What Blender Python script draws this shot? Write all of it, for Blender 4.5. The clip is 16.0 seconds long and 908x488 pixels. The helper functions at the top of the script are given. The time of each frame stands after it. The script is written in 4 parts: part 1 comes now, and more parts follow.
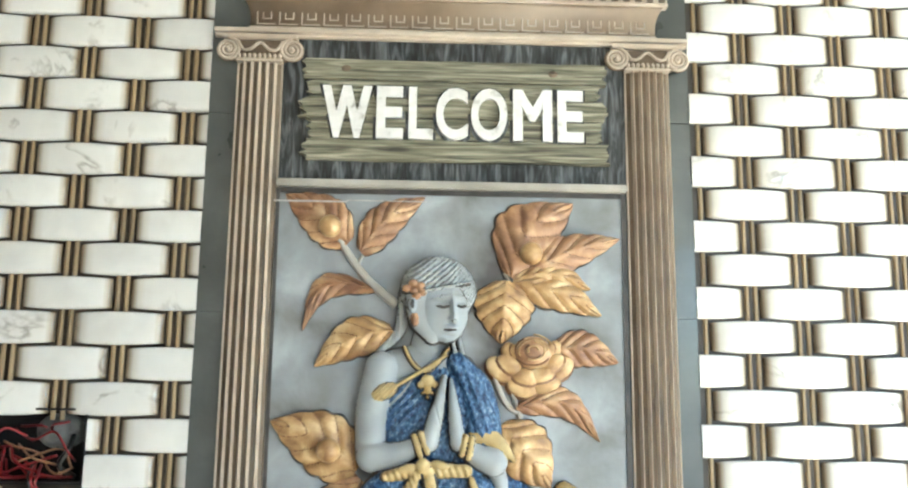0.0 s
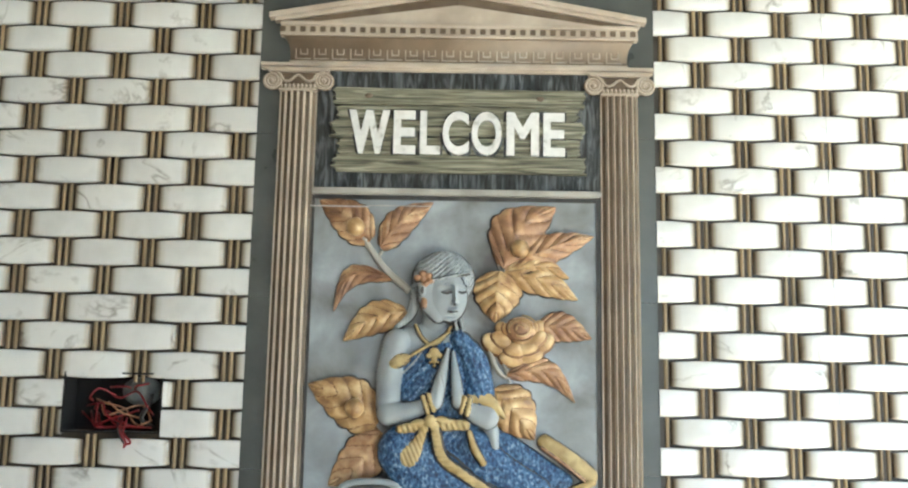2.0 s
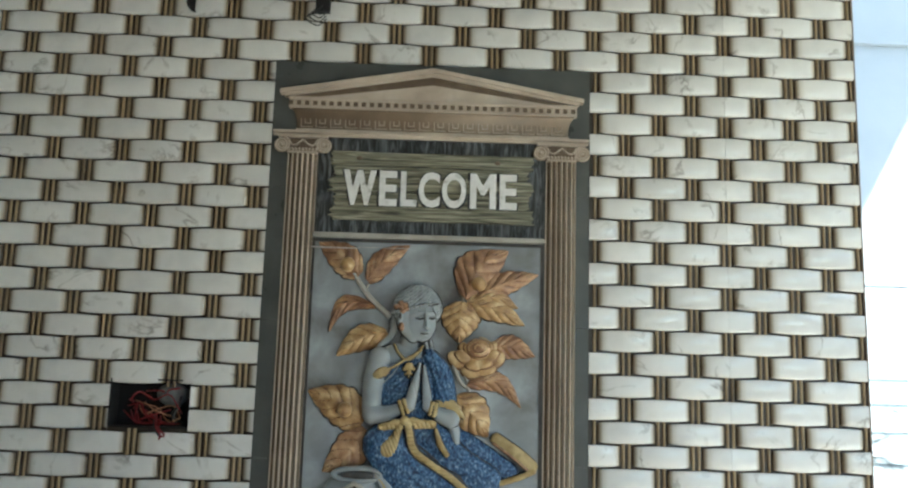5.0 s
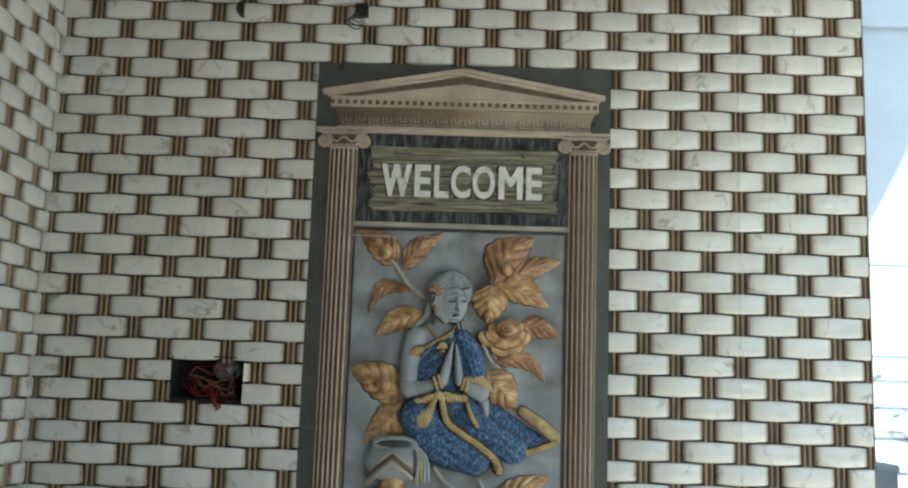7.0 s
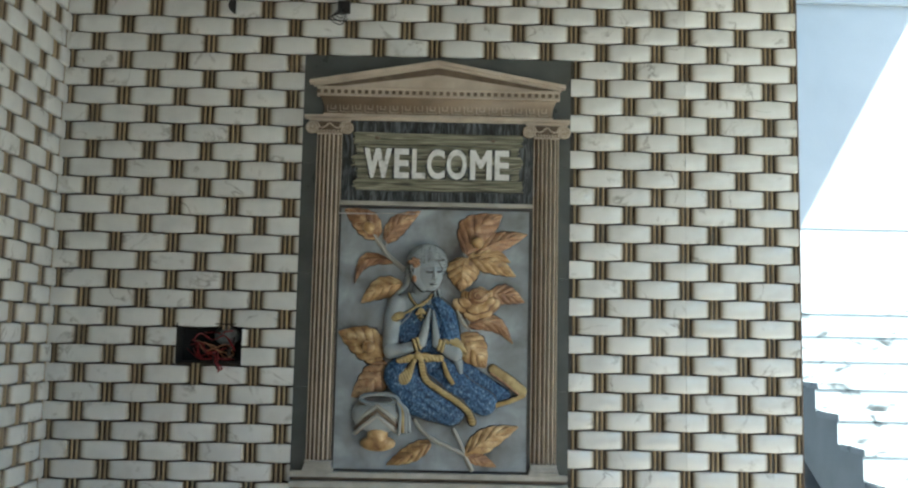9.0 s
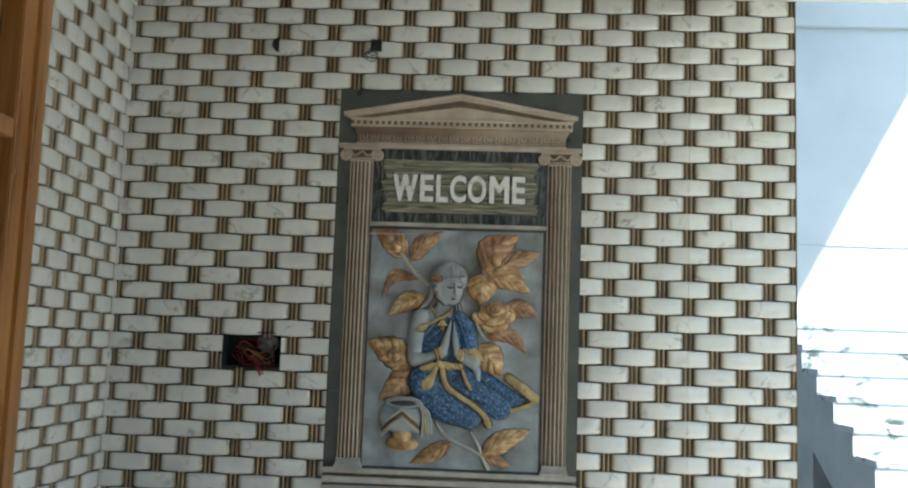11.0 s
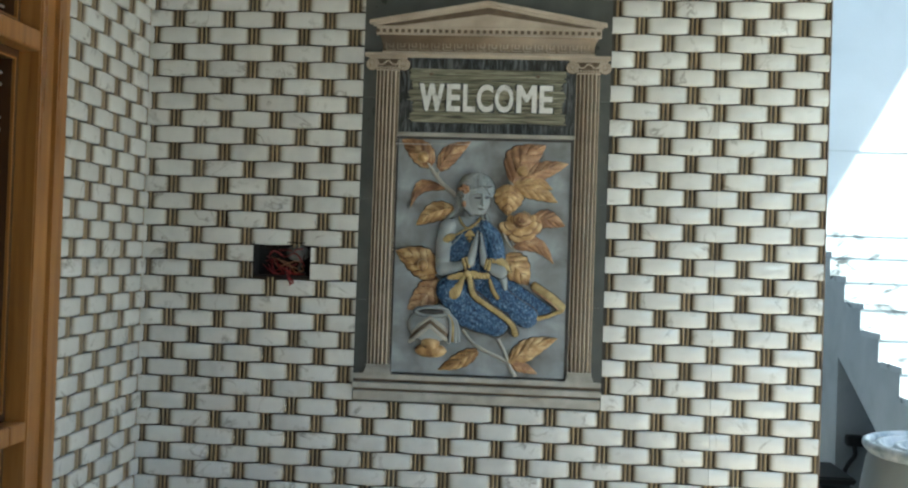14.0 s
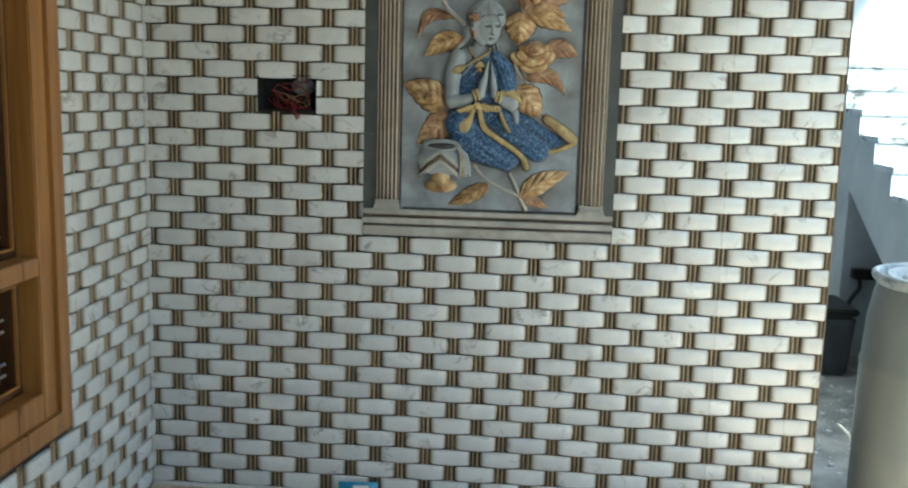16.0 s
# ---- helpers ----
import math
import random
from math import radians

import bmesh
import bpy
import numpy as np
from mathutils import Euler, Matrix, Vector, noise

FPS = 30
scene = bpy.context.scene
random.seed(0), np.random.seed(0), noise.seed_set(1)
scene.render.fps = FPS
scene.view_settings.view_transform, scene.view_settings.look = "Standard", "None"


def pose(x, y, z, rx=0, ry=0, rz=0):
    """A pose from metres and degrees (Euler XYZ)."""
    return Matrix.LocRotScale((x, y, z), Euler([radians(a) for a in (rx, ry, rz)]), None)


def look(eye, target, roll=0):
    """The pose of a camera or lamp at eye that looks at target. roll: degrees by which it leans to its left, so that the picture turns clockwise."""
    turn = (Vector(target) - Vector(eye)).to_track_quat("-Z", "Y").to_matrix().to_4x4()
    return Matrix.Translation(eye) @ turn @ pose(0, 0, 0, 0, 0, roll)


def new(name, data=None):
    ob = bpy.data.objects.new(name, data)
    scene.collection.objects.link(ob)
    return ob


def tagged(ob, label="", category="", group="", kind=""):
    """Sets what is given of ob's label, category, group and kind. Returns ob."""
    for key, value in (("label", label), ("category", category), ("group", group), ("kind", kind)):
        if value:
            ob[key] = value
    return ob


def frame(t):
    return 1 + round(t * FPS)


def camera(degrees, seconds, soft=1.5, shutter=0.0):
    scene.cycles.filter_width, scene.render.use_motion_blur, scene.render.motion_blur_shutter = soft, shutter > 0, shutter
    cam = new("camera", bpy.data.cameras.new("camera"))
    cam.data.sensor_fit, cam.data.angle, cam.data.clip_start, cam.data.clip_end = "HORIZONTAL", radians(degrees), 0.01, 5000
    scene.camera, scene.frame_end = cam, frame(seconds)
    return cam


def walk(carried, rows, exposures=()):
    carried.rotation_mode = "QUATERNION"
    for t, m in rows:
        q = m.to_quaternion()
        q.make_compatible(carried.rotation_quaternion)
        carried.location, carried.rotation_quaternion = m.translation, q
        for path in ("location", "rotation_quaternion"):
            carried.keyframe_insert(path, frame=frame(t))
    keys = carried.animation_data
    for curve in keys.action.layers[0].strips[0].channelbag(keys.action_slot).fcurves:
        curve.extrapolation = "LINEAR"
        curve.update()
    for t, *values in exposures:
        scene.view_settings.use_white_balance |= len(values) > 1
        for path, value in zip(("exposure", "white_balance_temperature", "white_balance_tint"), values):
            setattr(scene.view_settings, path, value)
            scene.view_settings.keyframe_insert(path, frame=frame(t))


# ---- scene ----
cam = camera(51.3, 16.0, 2.2)
PATH = [
    (0, (-0.052, -1.696, 1.542), (0.028, 0.265, 1.929), 0.6),
    (0.5, (-0.013, -1.801, 1.526), (0.043, 0.163, 1.899), 1.0),
    (1, (0.033, -1.948, 1.532), (0.043, 0.022, 1.877), 1.2),
    (1.5, (0.031, -2.035, 1.522), (0.029, -0.064, 1.86), 1.2),
    (2, (0.012, -2.076, 1.526), (0.01, -0.103, 1.852), 1.0),
    (2.5, (-0.024, -2.143, 1.552), (0.02, -0.168, 1.863), 1.2),
    (3, (-0.035, -2.234, 1.509), (0.017, -0.268, 1.877), 0.7),
    (3.5, (-0.048, -2.337, 1.498), (0.041, -0.376, 1.883), 0.6),
    (6, (0.092, -2.697, 1.525), (0.056, -0.712, 1.841), 2.2),
    (6.5, (0.094, -2.734, 1.512), (0.034, -0.747, 1.821), 2.09),
    (7, (0.05, -2.812, 1.52), (0.011, -0.827, 1.81), 1.9),
    (7.5, (0.044, -2.914, 1.512), (0.03, -0.926, 1.793), 1.7),
    (8, (0.025, -3.026, 1.512), (0.031, -1.036, 1.787), 1.51),
    (8.5, (0.028, -3.097, 1.522), (0.031, -1.111, 1.757), 1.62),
    (9, (0.047, -3.132, 1.525), (0.065, -1.144, 1.733), 1.21),
    (11.5, (0.166, -3.47, 1.53), (0.061, -1.475, 1.775), 2.11),
    (12, (0.16, -3.48, 1.54), (0.063, -1.48, 1.858), 2.02),
    (12.5, (0.148, -3.48, 1.548), (0.035, -1.49, 1.86), 1.97),
    (13, (0.142, -3.472, 1.548), (0.015, -1.485, 1.778), 2.07),
    (13.5, (0.155, -3.453, 1.546), (0.016, -1.468, 1.672), 2.04),
    (14, (0.162, -3.437, 1.546), (0.018, -1.454, 1.569), 1.93),
    (14.5, (0.162, -3.423, 1.543), (0.015, -1.436, 1.465), 1.8),
    (15, (0.161, -3.41, 1.538), (0.009, -1.418, 1.366), 1.74),
    (15.5, (0.15, -3.405, 1.528), (0.001, -1.419, 1.275), 1.76),
    (16, (0.142, -3.388, 1.518), (-0.002, -1.42, 1.207), 1.53),
]
EXPOSURES = [(0, 3.55, 5850, -2), (1.8, 3.37, 5850, -2), (2.5, 2.52, 5850, -2), (3.5, 2.28, 5750, -4), (6, 2.19, 5780, -4), (9, 1.98, 5780, -4), (12.5, 2.0, 5800, -5), (16, 2.27, 5850, -7)]
walk(cam, [(t, look(eye, target, roll)) for t, eye, target, roll in PATH], EXPOSURES)

# ---- light ----
SUN_TO = Vector((0.535, -0.45, 1.0)).normalized()
world = bpy.data.worlds.new("sky")
scene.world = world
world.use_nodes = True
wn = world.node_tree
sky = wn.nodes.new("ShaderNodeTexSky")
sky.sky_type, sky.sun_disc = "NISHITA", False
sky.sun_elevation = math.asin(SUN_TO.z)
sky.sun_rotation = math.atan2(SUN_TO.x, SUN_TO.y)
wn.nodes["Background"].inputs["Strength"].default_value = 0.14
wn.links.new(sky.outputs["Color"], wn.nodes["Background"].inputs["Color"])
sun = new("sun", bpy.data.lights.new("sun", "SUN"))
sun.data.energy, sun.data.angle, sun.data.color = 5.0, radians(0.5), (1.0, 0.96, 0.9)
sun.matrix_world = look(SUN_TO * 30, (0, 0, 0))


# ---- materials ----
def material(name, colour, rough=0.6, metal=0.0):
    m = bpy.data.materials.new(name)
    m.use_nodes = True
    b = m.node_tree.nodes["Principled BSDF"]
    b.inputs["Base Color"].default_value = (*colour, 1)
    b.inputs["Roughness"].default_value, b.inputs["Metallic"].default_value = rough, metal
    return m


def node(m, kind, **values):
    n = m.node_tree.nodes.new(kind)
    for key, value in values.items():
        n.inputs[key].default_value = value
    return n


def link(m, a, b):
    m.node_tree.links.new(a, b)


def place(m, scale=(1, 1, 1)):
    """World-size coordinates, stretched."""
    geo, mp = node(m, "ShaderNodeNewGeometry"), node(m, "ShaderNodeMapping", Scale=scale)
    link(m, geo.outputs["Position"], mp.inputs["Vector"])
    return mp.outputs["Vector"]


def ramp(m, fac, stops):
    r = node(m, "ShaderNodeValToRGB")
    while len(r.color_ramp.elements) < len(stops):
        r.color_ramp.elements.new(0.5)
    for e, (at, c) in zip(r.color_ramp.elements, stops):
        e.position, e.color = at, (*c, 1)
    link(m, fac, r.inputs["Fac"])
    return r.outputs["Color"]


def mottled(name, stops, scale, rough=0.6, metal=0.0, bump=0.2, stretch=(1, 1, 1), fine=90.0, detail=6.0, distort=0.3, coat=0.0, grit=0.002):
    """Colour from a noise of that scale, relief and gloss from a finer one."""
    m = material(name, stops[0][1], rough, metal)
    b = m.node_tree.nodes["Principled BSDF"]
    v = place(m, stretch)
    n = node(m, "ShaderNodeTexNoise", Scale=scale, Detail=detail, Distortion=distort)
    link(m, v, n.inputs["Vector"])
    link(m, ramp(m, n.outputs["Fac"], stops), b.inputs["Base Color"])
    f = node(m, "ShaderNodeTexNoise", Scale=fine, Detail=4.0)
    link(m, v, f.inputs["Vector"])
    bp = node(m, "ShaderNodeBump", Strength=bump, Distance=grit)
    link(m, f.outputs["Fac"], bp.inputs["Height"])
    link(m, bp.outputs["Normal"], b.inputs["Normal"])
    mr = node(m, "ShaderNodeMapRange")
    mr.inputs["To Min"].default_value, mr.inputs["To Max"].default_value = max(0.02, rough - 0.1), min(1, rough + 0.12)
    link(m, n.outputs["Fac"], mr.inputs["Value"])
    link(m, mr.outputs["Result"], b.inputs["Roughness"])
    b.inputs["Coat Weight"].default_value = coat
    b.inputs["Coat Roughness"].default_value = 0.08
    return m


def marble_glaze():
    """Glossy white marble-print ceramic: thin grey veins that differ from piece to piece."""
    m = material("marble_glaze", (0.7, 0.7, 0.67), 0.055)
    b = m.node_tree.nodes["Principled BSDF"]
    b.inputs["IOR"].default_value = 1.65
    geo, info = node(m, "ShaderNodeNewGeometry"), node(m, "ShaderNodeObjectInfo")
    add = node(m, "ShaderNodeMath")
    link(m, geo.outputs["Random Per Island"], add.inputs[0])
    link(m, info.outputs["Random"], add.inputs[1])
    fr = node(m, "ShaderNodeMath")
    fr.operation = "FRACT"
    link(m, add.outputs["Value"], fr.inputs[0])
    shift = node(m, "ShaderNodeVectorMath")
    shift.operation = "SCALE"
    shift.inputs[0].default_value = (3.1, 7.7, 5.3)
    link(m, fr.outputs["Value"], shift.inputs["Scale"])
    at = node(m, "ShaderNodeVectorMath")
    link(m, geo.outputs["Position"], at.inputs[0])
    link(m, shift.outputs["Vector"], at.inputs[1])
    n = node(m, "ShaderNodeTexNoise", Scale=6.0, Detail=5.0, Roughness=0.55, Distortion=0.6)
    link(m, at.outputs["Vector"], n.inputs["Vector"])
    line = ramp(m, n.outputs["Fac"], [(0.0, (0, 0, 0)), (0.465, (0, 0, 0)), (0.495, (0.75, 0.75, 0.75)), (0.515, (0, 0, 0)), (1.0, (0, 0, 0))])
    n2 = node(m, "ShaderNodeTexNoise", Scale=13.0, Detail=3.0)
    link(m, at.outputs["Vector"], n2.inputs["Vector"])
    where = ramp(m, n2.outputs["Fac"], [(0.5, (0, 0, 0)), (0.68, (1, 1, 1))])
    both = node(m, "ShaderNodeMath")
    both.operation = "MULTIPLY"
    link(m, line, both.inputs[0])
    link(m, where, both.inputs[1])
    cloud = ramp(m, n2.outputs["Fac"], [(0.3, (0.625, 0.63, 0.618)), (0.5, (0.69, 0.695, 0.677)), (0.75, (0.66, 0.66, 0.645))])
    mix = node(m, "ShaderNodeMix")
    mix.data_type = "RGBA"
    mix.inputs[7].default_value = (0.22, 0.205, 0.185, 1)
    link(m, both.outputs["Value"], mix.inputs[0])
    link(m, cloud, mix.inputs[6])
    vein = mix.outputs[2]
    tint = node(m, "ShaderNodeHueSaturation", Saturation=1.0)
    mr = node(m, "ShaderNodeMapRange")
    mr.inputs["To Min"].default_value, mr.inputs["To Max"].default_value = 0.9, 1.02
    link(m, fr.outputs["Value"], mr.inputs["Value"])
    link(m, mr.outputs["Result"], tint.inputs["Value"])
    link(m, vein, tint.inputs["Color"])
    # printed shading in the colour: browner at both block ends, further in at one
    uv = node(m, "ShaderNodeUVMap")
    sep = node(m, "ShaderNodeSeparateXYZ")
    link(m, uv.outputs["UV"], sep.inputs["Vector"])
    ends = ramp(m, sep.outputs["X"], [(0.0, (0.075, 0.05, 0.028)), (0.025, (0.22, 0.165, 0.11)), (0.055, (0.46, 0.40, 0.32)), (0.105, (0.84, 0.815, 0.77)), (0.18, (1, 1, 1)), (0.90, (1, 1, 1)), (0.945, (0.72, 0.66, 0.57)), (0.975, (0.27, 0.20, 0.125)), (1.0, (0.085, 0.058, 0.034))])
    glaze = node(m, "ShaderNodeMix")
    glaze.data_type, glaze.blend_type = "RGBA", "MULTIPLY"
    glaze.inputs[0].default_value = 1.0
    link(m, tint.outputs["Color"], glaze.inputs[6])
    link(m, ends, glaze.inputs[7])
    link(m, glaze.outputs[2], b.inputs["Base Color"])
    w = node(m, "ShaderNodeTexNoise", Scale=25.0, Detail=2.0)
    bp = node(m, "ShaderNodeBump", Strength=0.06, Distance=0.004)
    link(m, at.outputs["Vector"], w.inputs["Vector"])
    link(m, w.outputs["Fac"], bp.inputs["Height"])
    link(m, bp.outputs["Normal"], b.inputs["Normal"])
    return m


MARBLE = marble_glaze()
GOLD = mottled("gold_print_rod", [(0.3, (0.165, 0.12, 0.068)), (0.7, (0.365, 0.275, 0.158))], 40, 0.35, 0.1, 0.1, (1, 1, 0.1))
BACKING = mottled("brown_glaze_ground", [(0.3, (0.016, 0.0115, 0.007)), (0.7, (0.036, 0.026, 0.016))], 30, 0.45, 0, 0.1)
SLATE = mottled("slate_grey_print", [(0.3, (0.052, 0.058, 0.056)), (0.55, (0.07, 0.078, 0.075)), (0.75, (0.095, 0.103, 0.10))], 9, 0.3, 0, 0.15, coat=0.3)
STONE = mottled("blue_grey_stone", [(0.28, (0.095, 0.092, 0.09)), (0.40, (0.19, 0.197, 0.20)), (0.53, (0.255, 0.28, 0.30)), (0.70, (0.38, 0.415, 0.45))], 8, 0.38, 0, 0.3, coat=0.2)
BEIGE = mottled("beige_column_stone", [(0.3, (0.41, 0.34, 0.27)), (0.6, (0.53, 0.46, 0.375)), (0.8, (0.62, 0.555, 0.465))], 14, 0.4, 0, 0.2, coat=0.15)
LEDGE = mottled("grey_beige_moulding", [(0.3, (0.30, 0.285, 0.25)), (0.6, (0.43, 0.415, 0.375)), (0.8, (0.54, 0.525, 0.49))], 14, 0.35, 0, 0.2, coat=0.2)
BEIGE_DARK = mottled("brown_stone_recess_shade", [(0.3, (0.10, 0.07, 0.045)), (0.7, (0.17, 0.125, 0.085))], 20, 0.5)
CHARRED = mottled("charred_wood", [(0.36, (0.006, 0.007, 0.007)), (0.5, (0.034, 0.038, 0.04)), (0.7, (0.16, 0.175, 0.185))], 75, 0.5, 0, 1.0, (1, 1, 0.16), 110, 10.0, 1.2, grit=0.004)
DRIFT = mottled("weathered_green_wood", [(0.30, (0.035, 0.033, 0.025)), (0.42, (0.125, 0.122, 0.085)), (0.54, (0.215, 0.21, 0.148)), (0.7, (0.40, 0.385, 0.30))], 34, 0.6, 0, 1.0, (0.22, 1, 4), 70, 10.0, 0.8, grit=0.005)
LETTER = mottled("chipped_white_paint", [(0.28, (0.42, 0.42, 0.40)), (0.38, (0.66, 0.66, 0.65)), (0.6, (0.76, 0.76, 0.75))], 45, 0.5, 0, 0.4)
COPPER = mottled("copper_gold_paint", [(0.3, (0.17, 0.085, 0.05)), (0.5, (0.36, 0.205, 0.11)), (0.7, (0.60, 0.42, 0.24))], 26, 0.38, 0.1, 0.35)
AMBER = mottled("amber_gold_paint", [(0.3, (0.22, 0.12, 0.055)), (0.5, (0.43, 0.275, 0.125)), (0.7, (0.68, 0.52, 0.29))], 28, 0.36, 0.1, 0.3)
GROOVE = mottled("umber_groove_shade", [(0.3, (0.13, 0.062, 0.03)), (0.7, (0.22, 0.115, 0.05))], 16, 0.5, 0, 0.2)
FLUTE = mottled("tan_flute_shade", [(0.3, (0.10, 0.075, 0.05)), (0.7, (0.17, 0.13, 0.09))], 16, 0.5, 0, 0.2)
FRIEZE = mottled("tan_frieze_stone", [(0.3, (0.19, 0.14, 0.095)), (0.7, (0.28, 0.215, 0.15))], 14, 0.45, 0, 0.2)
HAIR = mottled("dark_grey_carved_hair", [(0.3, (0.22, 0.24, 0.248)), (0.7, (0.40, 0.43, 0.44))], 60, 0.42, 0, 0.8, (1, 1, 0.25), 80)
FILM = mottled("pale_torn_film", [(0.3, (0.34, 0.32, 0.31)), (0.7, (0.56, 0.54, 0.53))], 60, 0.3)
RELIEF_SHADE = mottled("dark_relief_shade", [(0.3, (0.028, 0.027, 0.027)), (0.7, (0.07, 0.066, 0.064))], 30, 0.5, 0, 0.2)
STATUE = mottled("grey_statue_stone", [(0.3, (0.225, 0.252, 0.265)), (0.7, (0.345, 0.375, 0.39))], 12, 0.4, 0, 0.15)
BLUE = mottled("blue_sequin_cloth", [(0.34, (0.006, 0.022, 0.07)), (0.46, (0.024, 0.072, 0.165)), (0.58, (0.065, 0.145, 0.275)), (0.70, (0.25, 0.34, 0.45))], 170, 0.35, 0, 0.9, (1, 1, 0.7), 200, 4.0, grit=0.004)
SASH = mottled("yellow_sash", [(0.3, (0.27, 0.185, 0.07)), (0.7, (0.54, 0.425, 0.205))], 30, 0.4, 0.1, 0.4)
TEAK = mottled("varnished_teak", [(0.25, (0.18, 0.072, 0.018)), (0.5, (0.31, 0.14, 0.038)), (0.78, (0.43, 0.215, 0.068))], 14, 0.30, 0, 0.12, (2, 2, 0.12), 80, coat=0.3)
TEAK_DARK = mottled("dark_teak_reveal", [(0.3, (0.05, 0.022, 0.009)), (0.7, (0.095, 0.043, 0.016))], 14, 0.4, 0, 0.12, (2, 2, 0.12))
IRON = mottled("grey_painted_iron", [(0.3, (0.48, 0.48, 0.47)), (0.7, (0.62, 0.62, 0.61))], 30, 0.4, 0.2)
WHITEWASH = mottled("whitewashed_plaster", [(0.2, (0.66, 0.67, 0.68)), (0.5, (0.78, 0.79, 0.8)), (0.8, (0.84, 0.84, 0.84))], 1.6, 0.85, 0, 0.3, fine=45)
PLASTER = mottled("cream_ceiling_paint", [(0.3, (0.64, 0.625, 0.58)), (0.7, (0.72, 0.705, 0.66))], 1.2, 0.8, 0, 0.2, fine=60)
# duller copy of the cream paint, to bounce less light onto the wall
SOFFIT = mottled("low_bounce_ceiling_cream", [(0.3, (0.34, 0.325, 0.30)), (0.7, (0.41, 0.395, 0.365))], 1.2, 0.8, 0, 0.2, fine=60)
CONCRETE = mottled("raw_grey_plaster", [(0.25, (0.28, 0.305, 0.32)), (0.5, (0.39, 0.415, 0.43)), (0.8, (0.48, 0.50, 0.515))], 3.0, 0.85, 0, 0.5, fine=40)
GROUND = mottled("dusty_concrete_ground", [(0.25, (0.17, 0.165, 0.15)), (0.5, (0.40, 0.385, 0.35)), (0.62, (0.5, 0.485, 0.44)), (0.75, (0.6, 0.58, 0.53))], 6.0, 0.85, 0, 0.6, fine=30, detail=9)
FLOORING = mottled("brown_floor_tile", [(0.3, (0.42, 0.335, 0.24)), (0.7, (0.56, 0.465, 0.35))], 30, 0.3, 0, 0.1)
GROUT = mottled("white_grout", [(0.3, (0.6, 0.6, 0.58)), (0.7, (0.75, 0.75, 0.73))], 30, 0.8)
PALE_BLUE = mottled("pale_blue_distemper", [(0.2, (0.40, 0.435, 0.46)), (0.5, (0.49, 0.52, 0.545)), (0.8, (0.56, 0.585, 0.605))], 1.6, 0.85, 0, 0.3, fine=45)
STAIRWASH = mottled("grimy_limewash", [(0.30, (0.07, 0.076, 0.077)), (0.37, (0.22, 0.24, 0.25)), (0.43, (0.43, 0.465, 0.485)), (0.8, (0.52, 0.55, 0.56))], 7.0, 0.85, 0, 0.5, (1, 1, 2.0), 40, 9.0, 0.8)
DARK = material("black_plastic", (0.012, 0.012, 0.013), 0.45)
BOX_INSIDE = mottled("dark_box_inside", [(0.3, (0.003, 0.003, 0.0035)), (0.7, (0.012, 0.012, 0.013))], 40, 0.85)
RED_WIRE = material("red_wire", (0.19, 0.008, 0.012), 0.4)
BLACK_WIRE = material("black_wire", (0.01, 0.01, 0.01), 0.4)
TAN_WIRE = material("tan_wire", (0.28, 0.14, 0.07), 0.4)
GREY_PUTTY = mottled("grey_cement_dab", [(0.3, (0.08, 0.088, 0.09)), (0.7, (0.19, 0.205, 0.205))], 50, 0.8, 0, 0.5)
DRUM_BLUE = mottled("dusty_blue_plastic", [(0.3, (0.23, 0.25, 0.235)), (0.55, (0.32, 0.345, 0.335)), (0.8, (0.40, 0.45, 0.48))], 3.0, 0.5, 0, 0.2, (1, 1, 0.4))
RIM = mottled("scuffed_pale_rim", [(0.3, (0.20, 0.26, 0.31)), (0.5, (0.42, 0.47, 0.51)), (0.7, (0.60, 0.63, 0.66))], 22, 0.4)
BIN = mottled("dark_grey_plastic", [(0.3, (0.02, 0.024, 0.028)), (0.7, (0.05, 0.056, 0.062))], 9, 0.5)
FOIL_BLUE = mottled("blue_wrapper", [(0.3, (0.03, 0.18, 0.3)), (0.7, (0.06, 0.28, 0.42))], 30, 0.25)
FOIL_WHITE = mottled("white_wrapper", [(0.3, (0.6, 0.62, 0.62)), (0.7, (0.75, 0.76, 0.76))], 30, 0.25)
CARD = mottled("brown_card", [(0.3, (0.28, 0.17, 0.08)), (0.7, (0.38, 0.25, 0.13))], 30, 0.7)
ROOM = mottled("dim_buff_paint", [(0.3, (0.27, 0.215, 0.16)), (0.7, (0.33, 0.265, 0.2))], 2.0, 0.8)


# ---- mesh helpers ----
def mesh_of(name, bm, *mats):
    me = bpy.data.meshes.new(name)
    bmesh.ops.recalc_face_normals(bm, faces=bm.faces)
    bm.to_mesh(me)
    bm.free()
    for m in mats:
        me.materials.append(m)
    return me


def part(name, bm, mat, parent=None, label="", smooth=False):
    mats = mat if isinstance(mat, (list, tuple)) else [mat]
    ob = new(name, bm if isinstance(bm, bpy.types.Mesh) else mesh_of(name, bm, *mats))
    if smooth:
        ob.data.shade_smooth()
    ob.parent = parent
    if label:
        ob["label"] = label
    return ob


